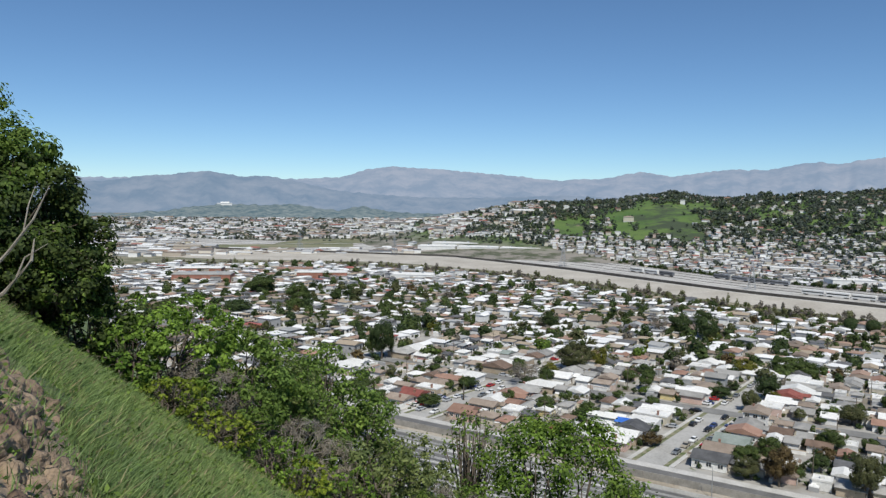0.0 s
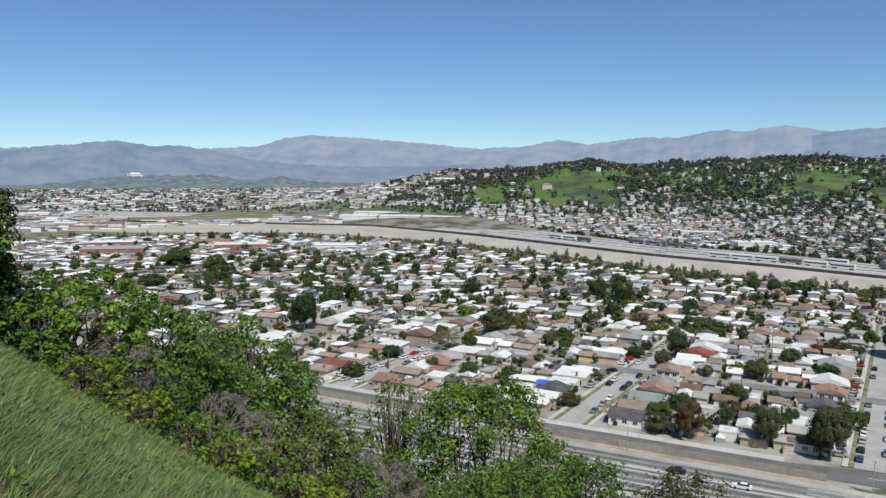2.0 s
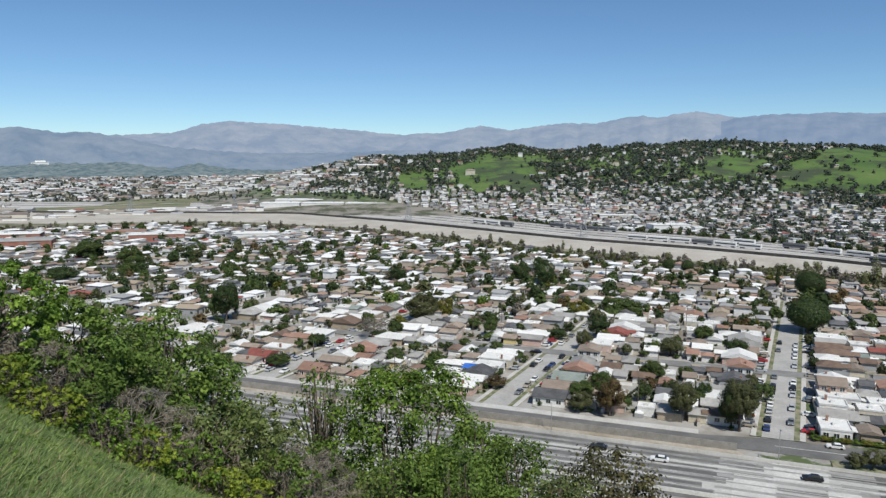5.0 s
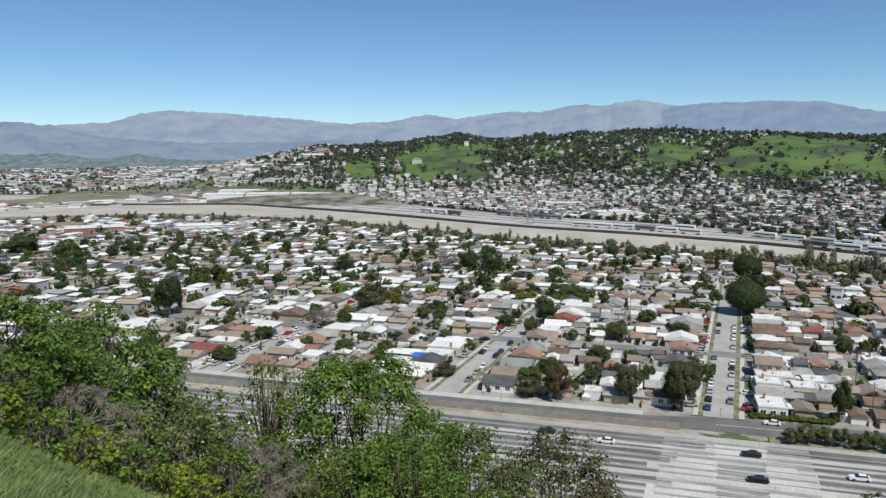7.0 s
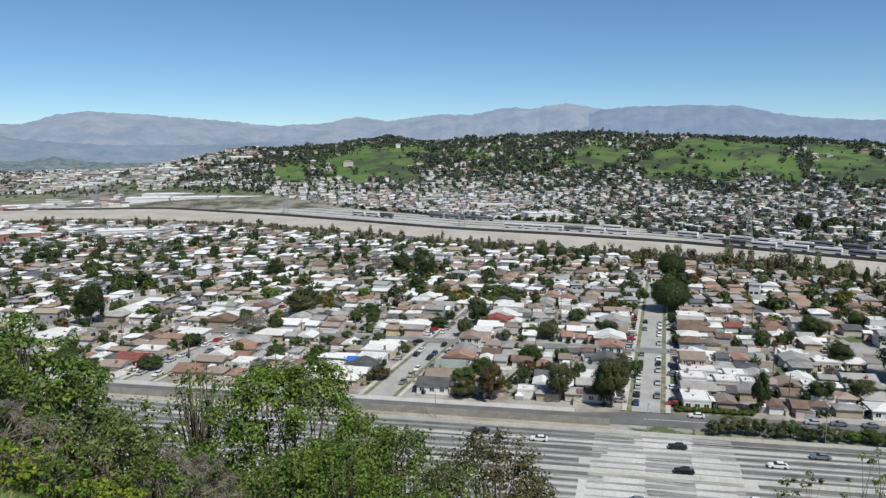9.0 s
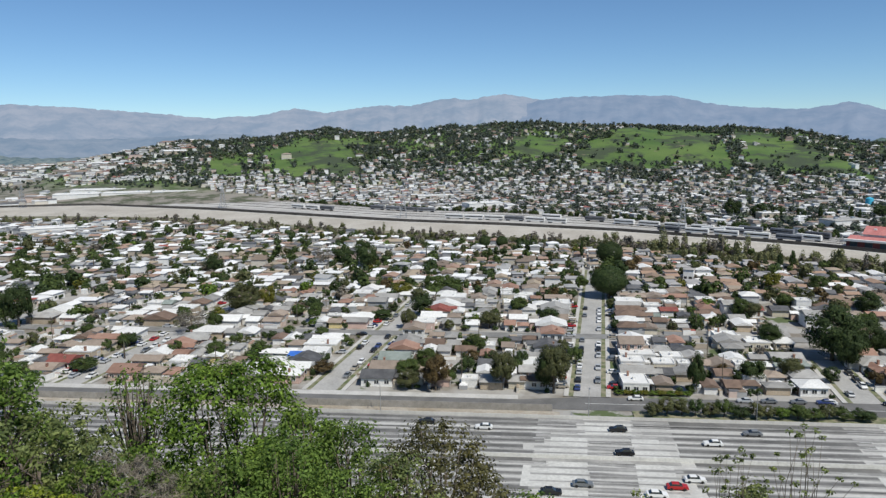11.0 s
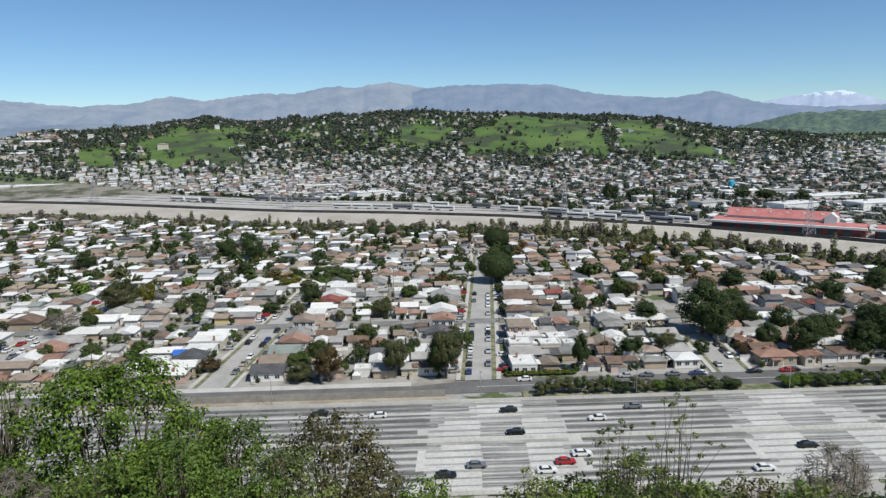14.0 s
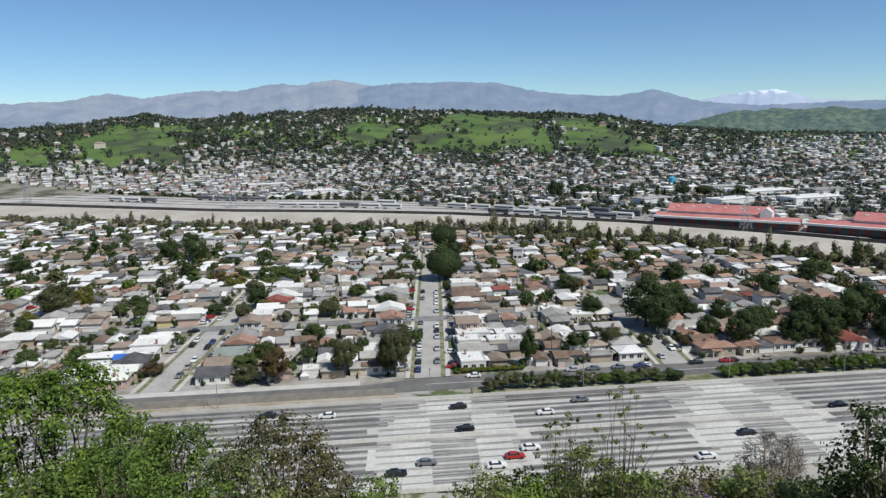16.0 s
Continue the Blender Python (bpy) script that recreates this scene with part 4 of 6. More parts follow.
def house_rows(name, items, label, roofing=None, openings=False):
    """Many small buildings in one mesh: walls, hipped, gabled or flat roofs, and dark windows and doors."""
    n = len(items)
    a = np.array(items)
    x, y, z, w, d, h, turn = a.T
    pick = np.random.default_rng(n)
    e = 0.04 if name == "yard_clutter" else 0.5
    sort = pick.choice(3, n, p=[0.3, 0.4, 0.3] if e > 0.1 else [0.0, 0.4, 0.6])
    unit = np.array([(-1, -1), (1, -1), (1, 1), (-1, 1)], float)

    def world(px, py, pz):
        return np.stack([x + px * np.cos(turn) - py * np.sin(turn), y + px * np.sin(turn) + py * np.cos(turn), z + pz], -1)

    V = np.zeros((n, 16, 3))
    wide = w >= d
    for k in range(4):
        sx, sy = unit[k]
        V[:, k] = world(sx * w / 2, sy * d / 2, 0 * h - 2.0)
        V[:, 4 + k] = world(sx * w / 2, sy * d / 2, h)
        V[:, 8 + k] = world(sx * (w / 2 + e), sy * (d / 2 + e), h)
        r = np.minimum(w, d) / 2 - 0.4
        hip = (sx * np.maximum(w / 2 - r, 0.2), sy * np.maximum(d / 2 - r, 0.2), h + np.minimum(w, d) * 0.135)
        gable = (np.where(wide, sx * (w / 2 + e), sx * 0.08), np.where(wide, sy * 0.08, sy * (d / 2 + e)), h + np.minimum(w, d) * 0.16)
        flat = (sx * (w / 2 + e - 0.12), sy * (d / 2 + e - 0.12), h + 0.3)
        V[:, 12 + k] = world(*(np.choose(sort, [hip[i], gable[i], flat[i]]) for i in range(3)))
    F = np.array([(0, 1, 5, 4), (1, 2, 6, 5), (2, 3, 7, 6), (3, 0, 4, 7), (8, 9, 13, 12), (9, 10, 14, 13), (10, 11, 15, 14), (11, 8, 12, 15), (12, 13, 14, 15), (11, 10, 9, 8)])
    faces = (F[None] + 16 * np.arange(n)[:, None, None]).reshape(-1, 4)
    index = np.tile([0] * 4 + [1] * 6, n)
    V = V.reshape(-1, 3)
    if openings:
        more = []
        for side in range(4):
            for at_side in (-0.27, 0.24):
                half, low, high = pick.uniform(0.45, 1.1, n), pick.choice([0.0, 0.9, 0.9], n), pick.uniform(1.9, 2.25, n)
                run, out = (w, d / 2 + 0.05) if side % 2 == 0 else (d, w / 2 + 0.05)
                mid = at_side * run + pick.uniform(-0.4, 0.4, n)
                ring = []
                for q, zz in ((-1, low), (1, low), (1, high), (-1, high)):
                    t = mid + q * half
                    ring.append(world(*((t, -out), (out, t), (-t, out), (-out, -t))[side], zz))
                more.append(np.stack(ring, 1))
        more = np.concatenate(more)
        faces = np.concatenate([faces, len(V) + np.arange(4 * len(more)).reshape(-1, 4)])
        index = np.concatenate([index, np.full(len(more), 2)])
        V = np.concatenate([V, more.reshape(-1, 3)])
    me = bpy.data.meshes.new(name)
    me.from_pydata(V.tolist(), [], faces.tolist())
    for m in (FAR_WALL, roofing or FAR_ROOF, GLASS):
        me.materials.append(m)
    me.polygons.foreach_set("material_index", index.astype(np.int32))
    me.update()
    tagged(new(name, me), label, "houses", kind="stuff")


def island_material(name, *stops):
    m, t, s = material(name)
    g = t.nodes.new("ShaderNodeNewGeometry")
    colour = ramp(t, g.outputs["Random Per Island"], *stops)
    t.nodes[-1].color_ramp.interpolation = "CONSTANT"
    colour = mix(t, 0.3, colour, ramp(t, grain(t, 0.8, 4), (0.3, (0.5, 0.5, 0.5)), (0.7, (1, 1, 1))), "MULTIPLY")
    t.links.new(colour, s.inputs["Base Color"])
    s.inputs["Roughness"].default_value = 0.85
    return m


FAR_WALL = island_material("far_stucco", (0.0, (0.78, 0.77, 0.74)), (0.46, (0.60, 0.55, 0.47)), (0.60, (0.43, 0.37, 0.30)), (0.72, (0.36, 0.36, 0.36)), (0.90, (0.58, 0.46, 0.40)), (0.96, (0.66, 0.60, 0.44)))
FAR_ROOF = island_material("far_roofing", (0.0, (0.80, 0.795, 0.78)), (0.38, (0.36, 0.36, 0.355)), (0.56, (0.38, 0.31, 0.23)), (0.70, (0.22, 0.17, 0.13)), (0.82, (0.13, 0.13, 0.135)), (0.92, (0.36, 0.24, 0.18)), (0.985, (0.36, 0.11, 0.09)))
house_rows("far_valley_houses", FAR_HOUSES, "dense rows of small stucco houses farther down the valley", openings=True)
house_rows("far_valley_houses", FAR_EAST, "rows of small brown-roofed houses near the river", island_material("brown_far_roofing", (0.0, (0.78, 0.77, 0.75)), (0.20, (0.38, 0.365, 0.355)), (0.44, (0.36, 0.29, 0.22)), (0.58, (0.25, 0.18, 0.13)), (0.72, (0.36, 0.24, 0.17)), (0.90, (0.14, 0.14, 0.145))), True)

# sheds, lean-tos and stacked clutter in the yards
rng = np.random.default_rng(27)
CLUTTER = []
for k in range(5200):
    u, v = rng.uniform(-420, 330), rng.uniform(223, 520)
    if v > river_v(u) - 8 or (v < 352 and u < 150 and any(abs(u - street_u(s, v)) < 9.5 for s in STREETS)) or abs(v - 288) < 5 or (v < 440 and abs(u - street_u(21, v)) < 9.5) or math.hypot(u - 44, v - 362) < 11:
        continue
    long = rng.random() < 0.35  # a fence or a low wall
    CLUTTER.append((*uv(u, v), 0.1, rng.uniform(4, 9) if long else rng.uniform(1.2, 3.6), 0.9 if long else rng.uniform(1.2, 3.2), rng.uniform(0.9, 1.7) if long else rng.uniform(1.2, 2.5), radians(YAW_U + rng.normal(0, 5)) + (rng.random() < 0.5) * math.pi / 2))
house_rows("yard_clutter", CLUTTER, "small sheds, fences and clutter in crowded back yards")

# across the river: streets of small houses, thinning up the hill
rng = np.random.default_rng(31)
ACROSS, HILL = [], []
for k in range(24000):
    az = rng.uniform(-27, 72)
    r = math.sqrt(rng.uniform(560 ** 2, 1500 ** 2))
    x, y = r * math.sin(radians(az)), r * math.cos(radians(az))
    u, v = to_uv(x, y)
    edge = float(lerp_table(RIVER_FAR, u)) + float(np.interp(u, [-1300, -700, -400, -150, 0, 240, 330], [250, 240, 160, 122, 117, 110, 110]))
    if u > 330:
        edge = 470
    if v < edge or (az < -1 and r < 1500) or (az > 48 and rng.random() < 0.25):
        continue
    z = float(height(x, y))
    steep = z / 60
    if rng.random() < min(0.93, 0.05 + 1.7 * max(0, steep - 0.25)):
        continue
    if open_grass(az, r):
        continue
    row = round((u * 0.94 + v * 0.34) / 13) * 13  # along streets
    u += (row - (u * 0.94 + v * 0.34)) * 0.45
    x, y = uv(u, v)
    ACROSS.append((x, y, float(height(x, y)), rng.uniform(4.6, 7.6), rng.uniform(5, 9), rng.uniform(2.5, 3.1) if rng.random() < 0.85 else rng.uniform(4.5, 5.8), radians(YAW_U + 20 + rng.normal(0, 6)) + (rng.random() < 0.5) * math.pi / 2))
OLD_ROOF = island_material("old_far_roofing", (0.0, (0.68, 0.68, 0.67)), (0.26, (0.42, 0.42, 0.42)), (0.48, (0.31, 0.27, 0.22)), (0.60, (0.20, 0.165, 0.14)), (0.72, (0.12, 0.12, 0.125)), (0.86, (0.30, 0.22, 0.17)), (0.96, (0.33, 0.13, 0.10)))
house_rows("far_bank_houses", ACROSS, "crowded pale houses across the river and up the hill", OLD_ROOF)
# low industrial buildings up the valley
PLANT = []
for k in range(2100):
    az, r = rng.uniform(-28, 8), rng.uniform(1000, 2600)
    x, y = r * math.sin(radians(az)), r * math.cos(radians(az))
    if az > -2 and r < 1250:
        continue
    field = ((az + 10) / 9) ** 2 + ((r - 1230) / 160) ** 2
    if field < 1:
        continue
    PLANT.append((x, y, float(height(x, y)), rng.uniform(7, 16) if rng.random() < 0.8 else rng.uniform(18, 42), rng.uniform(7, 15), rng.uniform(3, 6), radians(YAW_U + rng.normal(25, 8))))
house_rows("far_industrial_buildings", PLANT, "pale flat warehouses and works up the valley", OLD_ROOF)

# ---------------------------------------------------------------- trees
def crown_points(rng, n, radius, height_, base, shape, clumps):
    """Leaf places in uneven clumps that fill the crown's outline and leave gaps."""
    a = rng.normal(size=(clumps, 3))
    a /= np.linalg.norm(a, axis=1, keepdims=True)
    q = rng.uniform(0.2, 0.72, clumps) ** 0.45
    c = a * q[:, None]
    if shape == "round":  # clipped to a ball
        c = a * 0.74
    elif shape == "cone":
        c[:, :2] *= (1 - 0.85 * (c[:, 2:3] + 1) / 2) * 1.25
    elif shape == "dome":
        c[:, 2] = np.where(c[:, 2] < -0.35, -0.35 + 0.2 * (c[:, 2] + 0.35), c[:, 2])
    half = (height_ - base) / 2
    which = rng.integers(0, clumps, n)
    size = rng.uniform(0.17, 0.34, clumps)
    way = rng.normal(size=(n, 3))
    way /= np.linalg.norm(way, axis=1, keepdims=True)
    p = c[which] + way * size[which][:, None] * rng.uniform(0.72, 1.08, (n, 1))
    if shape == "round":
        lump = 1 + 0.05 * np.sin(5 * way[:, 0] + 1) * np.cos(6 * way[:, 2])
        p = way * (rng.uniform(0.80, 1.0, n) * lump)[:, None]
        c, which = p, np.arange(n)
    return p * np.array([radius, radius, half]) + np.array([0, 0, base + half]), way + c[which] * 0.7 + np.array([0, 0, 0.25])


def tree_meshes(seed, radius, height_, leaf, shape, leaves, size, base=0.25, clumps=34, trunk=None, bark=None):
    rng = np.random.default_rng(seed)
    b = height_ * base
    s = Shape()
    t = trunk or 0.025 * height_ + 0.08
    lean = rng.normal(0, 0.04, 2) * height_
    top = (lean[0], lean[1], height_ * 0.8)
    s.tube([(0, 0, -0.4), (lean[0] * 0.2, lean[1] * 0.2, b), (lean[0] * 0.6, lean[1] * 0.6, height_ * 0.5), top], [t * 1.25, t, t * 0.6, t * 0.15], 7)
    for k in range(6):
        a, q = k * 2.4 + rng.uniform(0, 0.6), rng.uniform(0.25, 0.5)
        z = b + (height_ - b) * (0.05 + 0.1 * k)
        e = radius * rng.uniform(0.5, 0.8) * (0.5 if shape == "cone" else 1)
        s.tube([(lean[0] * q, lean[1] * q, z), (e * 0.5 * math.cos(a), e * 0.5 * math.sin(a), z + e * 0.28), (e * math.cos(a), e * math.sin(a), z + e * 0.62)], [t * 0.45, t * 0.28, t * 0.06], 5)
    trunk_mesh = s.mesh("trunk", bark or BARK, soft=True)
    pts, facing = crown_points(rng, leaves, radius, height_, b, shape, clumps)
    return trunk_mesh, spray_mesh("crown", sprays(rng, pts, size, facing, 1.5, 0.35), LEAF[leaf])


def palm_meshes():
    s = Shape().tube([(0, 0, -0.3), (0.1, 0, 4), (0.15, 0.05, 8.6)], [0.32, 0.25, 0.22], 8)
    rng = np.random.default_rng(4)
    q = []
    for k in range(46):
        a, rise = rng.uniform(0, 6.28), rng.uniform(-0.9, 1.0)
        p = np.array([0.15, 0.05, 8.7])
        way = np.array([math.cos(a), math.sin(a), rise])
        for j in range(5):
            nxt = p + way * 0.52
            side = np.array([-math.sin(a), math.cos(a), 0]) * (0.26 - 0.045 * j)
            q.append([p - side, p + side, nxt + side * 0.8, nxt - side * 0.8])
            p, way = nxt, way + np.array([0, 0, -0.28])
    return s.mesh("trunk", BARK, soft=True), quads_mesh("fronds", np.array(q), [LEAF["mid"]])


def tree(x, y, meshes, turn, scale, label, category="tree", group="trees of the valley", name="tree", z=None):
    t = thing(name, Matrix.LocRotScale((x, y, float(height(x, y)) if z is None else z), Euler((0, 0, turn)), scale), label, category, group)
    part("trunk", meshes[0], t)
    part("crown" if name != "palm_tree" else "fronds", meshes[1], t)
    return t


WORDS = {"dark": "dense dark green", "mid": "leafy green", "bright": "fresh bright green", "olive": "dusty olive-green", "rust": "rusty brown-leaved", "grey": "bare grey-twigged", "yellow": "yellow-green"}
KINDS, SMALL = {}, {}
for leaf in WORDS:
    for shape in ("ball", "dome", "cone", "round"):
        if shape == "cone" and leaf not in ("dark", "mid") or shape == "round" and leaf != "dark":
            continue
        for k in range(2):
            KINDS[leaf, shape, k] = tree_meshes(100 + len(KINDS), 1.0 * 5, 10.0, leaf, shape, 11000 if leaf != "grey" else 5000, 0.26 if leaf != "grey" else 0.17, 0.1 if shape == "cone" else 0.14, 110 if shape == "round" else 46)
            SMALL[leaf, shape, k] = tree_meshes(500 + len(KINDS), 5.0, 10.0, leaf, shape, 3400, 0.42 if leaf != "grey" else 0.27, 0.14, 30)


def plant(u, v, wide, high, leaf, shape, k=0, label=None):
    x, y = uv(u, v)
    tree(x, y, (SMALL if wide < 7 else KINDS)[leaf, shape, k % 2], 1.7 * k + u, Vector((wide / 10, wide / 10, high / 10)), label or f"{WORDS[leaf]} {'cypress' if shape == 'cone' else 'tree'} among the houses", z=0.1)


# trees that stand out: along, across, width, height
for i, (u, v, w, h, leaf, shape) in enumerate([
        (44, 360, 19, 16, "dark", "round"), (55, 450, 17, 15, "dark", "round"), (110, 262, 20, 20, "dark", "ball"), (112, 253, 12, 14, "dark", "ball"), (132, 231, 12, 14, "dark", "ball"), (163, 236, 18, 18, "dark", "ball"), (178, 240, 16, 17, "dark", "ball"), (190, 234, 19, 18, "dark", "ball"), (151, 229, 12, 13, "dark", "ball"), (204, 238, 18, 17, "dark", "ball"), (222, 234, 16, 15, "mid", "ball"), (170, 252, 15, 14, "dark", "ball"), (240, 240, 18, 16, "dark", "ball"), (146, 244, 12, 13, "dark", "ball"), (160, 225.5, 10, 11, "dark", "ball"), (184, 226, 12, 12, "dark", "ball"), (210, 226, 12, 11, "dark", "ball"),
        (55, 225, 7, 14, "dark", "cone"), (11, 222, 11, 16, "olive", "ball"), (9, 223, 8, 15, "dark", "ball"), (-5, 224, 9, 13, "olive", "ball"), (-26, 222, 10, 12, "rust", "ball"), (-35, 223, 8, 6.5, "olive", "dome"), (-31, 240, 9, 9, "mid", "ball"),
        (-180, 412, 12, 12, "dark", "ball"), (-215, 288, 13, 21, "dark", "ball"), (-221, 288, 8, 12, "mid", "ball"), (-374, 340, 20, 11, "dark", "dome"), (-369, 392, 19, 18, "mid", "ball"), (-433, 418, 22, 17, "mid", "ball"), (-352, 372, 16, 10, "mid", "dome"),
        (-134, 282, 14, 11, "grey", "ball"), (-126, 286, 7, 9, "mid", "ball"), (-42, 366, 16, 10, "mid", "ball"), (-34, 368, 12, 8, "mid", "dome"), (-43, 318, 10, 11, "dark", "ball"), (-58, 356, 11, 8, "yellow", "dome"), (158, 438, 5, 13, "dark", "cone"), (152, 440, 5, 11, "dark", "cone"),
        (-127, 322, 18, 13, "olive", "ball"), (-117, 326, 9, 12, "yellow", "ball"), (-108, 438, 14, 14, "dark", "ball"), (-92, 430, 15, 18, "dark", "ball"), (-120, 436, 12, 14, "grey", "ball"), (-24, 520, 9, 9, "dark", "round"), (-12, 518, 9, 9, "dark", "round"), (75, 236, 9, 8, "dark", "dome"),
        (88, 240, 8, 8, "olive", "ball"), (100, 238, 6, 6, "dark", "ball"), (-46, 296, 7, 9, "olive", "ball"), (20, 252, 6, 7, "mid", "ball"), (-12, 300, 11, 7, "olive", "dome"), (-150, 232, 10, 5, "mid", "dome"), (-185, 232, 14, 6, "mid", "dome"), (-170, 226, 12, 5, "mid", "dome"),
        (-110, 250, 9, 7, "mid", "dome"), (-95, 254, 8, 6, "mid", "dome"), (-66, 236, 8, 4.5, "rust", "dome"), (128, 380, 9, 10, "yellow", "ball"), (-212, 292, 3, 16, "dark", "cone"), (40, 470, 3.5, 14, "dark", "cone"), (-50, 236, 5, 3, "mid", "dome"), (126, 272, 12, 13, "dark", "ball"), (94, 279, 9, 10, "dark", "ball"), (140, 262, 10, 10, "dark", "ball"), (138, 300, 10, 9, "mid", "ball"), (152, 330, 12, 11, "dark", "ball"), (182, 300, 12, 12, "dark", "ball"), (200, 262, 14, 14, "dark", "ball"), (120, 340, 9, 8, "mid", "ball"), (215, 320, 11, 10, "dark", "ball"), (150, 380, 10, 9, "mid", "ball"), (100, 320, 8, 8, "olive", "ball")]):
    plant(u, v, w, h, leaf, shape, i)
PALM = palm_meshes()
for u, v, k in ((-144, 247, 1.0), (-260, 420, 1.1), (96, 412, 1.1), (-60, 470, 1.2), (225, 380, 1.0), (-30, 430, 1.0)):
    tree(*uv(u, v), PALM, u, Vector((k, k, k)), "palm tree with a shaggy crown beside a street", name="palm_tree", z=0.1)

# yard trees and shrubs, between the houses
rng = np.random.default_rng(41)
bins, fine, count = {}, {"scrub": [], "grey": [], "olive": [], "mid": []}, 0
while count < 980:
    az, r = rng.uniform(-28, 70), math.sqrt(rng.uniform(215 ** 2, 640 ** 2))
    x, y = r * math.sin(radians(az)), r * math.cos(radians(az))
    u, v = to_uv(x, y)
    if v < 224 or v > river_v(u) - 6 or (v < 350 and any(abs(u - street_u(u0, v)) < 6.5 for u0 in STREETS[:8])) or abs(v - 288) < 4:
        continue
    if any(abs(u - a) < d and abs(v - b) < d and math.hypot(u - a, v - b) < d * (0.8 if r < 345 else 0.4) for a, b, d in HOUSES):
        continue
    leaf = str(rng.choice(["dark", "mid", "olive", "bright", "rust", "grey", "yellow"], p=[0.36, 0.28, 0.19, 0.03, 0.06, 0.06, 0.02]))
    if r < 345:
        w = rng.uniform(2.4, 6.2) if rng.random() < 0.9 else rng.uniform(6.5, 9.5)
    else:
        w = rng.uniform(3, 8.5) if rng.random() < 0.8 else rng.uniform(8, 12)
    if r < 345:
        plant(u, v, w, w * rng.uniform(0.6, 1.2), leaf, "dome" if rng.random() < 0.5 else "ball", count)
    else:
        fine.setdefault(leaf, []).append((x, y, 0.0, w, w * rng.uniform(0.6, 1.2)))
    count += 1
# clipped hedge round the corner garden
for k in range(9):
    plant(31 + k * 2.6, 222.4, 3.6, 1.5, "yellow" if k % 2 else "bright", "dome", k, "low clipped yellow-green garden hedge")
for k in range(170):  # more shade trees at the western end
    u, v = rng.uniform(-600, -240), rng.uniform(300, 640)
    if v < river_v(u) - 8:
        w = rng.uniform(4, 12)
        fine.setdefault("mid" if rng.random() < 0.5 else "dark", []).append((*uv(u, v), 0.0, w, w * rng.uniform(0.7, 1.1)))
for k in range(1500):  # small yard trees in the farther blocks
    u, v = rng.uniform(-420, 150), rng.uniform(356, 560)
    if v < river_v(u) - 8 and not (v < 440 and abs(u - street_u(21, v)) < 8):
        w = rng.uniform(2.2, 6.5)
        fine.setdefault(str(rng.choice(["mid", "dark", "olive", "yellow"], p=[0.4, 0.3, 0.25, 0.05])), []).append((*uv(u, v), 0.0, w, w * rng.uniform(0.7, 1.4)))
for k in range(2300):  # trees among the works up the valley
    az, r = rng.uniform(-27, 4), rng.uniform(1350, 2600)
    w = rng.uniform(6, 12)
    bins.setdefault("dark" if rng.random() < 0.6 else "olive", []).append((r * math.sin(radians(az)), r * math.cos(radians(az)), 0.0, w, w * 0.8))
# hedge between the freeway and the street
for a, b in ((35, 97), (110, 176), (184, 300)):
    u = float(a)
    while u < b:
        w = rng.uniform(4.5, 7.5)
        plant(u + w / 2, 205 + rng.uniform(-0.6, 1.2), w, rng.uniform(3.2, 6.0), str(rng.choice(["dark", "mid", "bright", "olive"])), "dome", int(u), "dense roadside shrub beside the freeway")
        u += w * 0.72


def thicket(name, items, leaf, label, leaves=34, seed=1, spread=0.23, palette=None):
    """Many far trees as one mass of leaf clumps, each crown of a few lumps; items: x, y, z, width, height."""
    rng = np.random.default_rng(seed)
    a = np.array(items)
    n = len(a)
    lumps = 9 if leaves > 100 else 4
    c = rng.normal(size=(n, lumps, 3))
    c /= np.linalg.norm(c, axis=2, keepdims=True)
    c *= rng.uniform(0.25, 0.66, (n, lumps, 1))
    which = rng.integers(0, lumps, (n, leaves))
    d = rng.normal(size=(n, leaves, 3))
    d /= np.linalg.norm(d, axis=2, keepdims=True)
    girth = np.take_along_axis(rng.uniform(0.28, 0.52, (n, lumps)), which, axis=1)[..., None]
    o = np.take_along_axis(c, which[..., None], axis=1) + d * girth * rng.uniform(0.8, 1.06, (n, leaves, 1))
    o[..., 2] = np.maximum(o[..., 2], -0.86)
    p = o * np.stack([a[:, 3] / 2, a[:, 3] / 2, a[:, 4] / 2], 1)[:, None] + a[:, None, :3] + np.stack([0 * a[:, 4], 0 * a[:, 4], a[:, 4] * 0.44], 1)[:, None]
    q = sprays(rng, p.reshape(-1, 3), np.repeat(a[:, 3] * spread, leaves), d.reshape(-1, 3) + 0.5 * o.reshape(-1, 3) + np.array([0, 0, 0.25]), 1.3, 0.4)
    tagged(new(name, spray_mesh(name, q, (palette or LEAF)[leaf])), label, "trees", kind="stuff")


for k in ("dark", "mid", "olive", "grey", "scrub"):
    bins.setdefault(k, [])
# low bushes between the near houses
low = {"dark": [], "mid": [], "olive": []}
for k in range(2600):
    u, v = rng.uniform(-330, 240), rng.uniform(222, 352)
    if any(abs(u - street_u(u0, v)) < 7.2 for u0 in STREETS[:8]) or abs(v - 288) < 4 or v > river_v(u) - 8 or any(abs(u - a) < d * 0.95 and abs(v - b) < d * 0.75 for a, b, d in HOUSES):
        continue
    w = rng.uniform(1.2, 3.4)
    low[str(rng.choice(["dark", "mid", "olive"]))].append((*uv(u, v), 0.05, w, w * rng.uniform(0.6, 1.3)))
for leaf, items in low.items():
    thicket("yard_bushes", items, leaf, "low green bushes and hedges in back yards", 150, 7, 0.17)
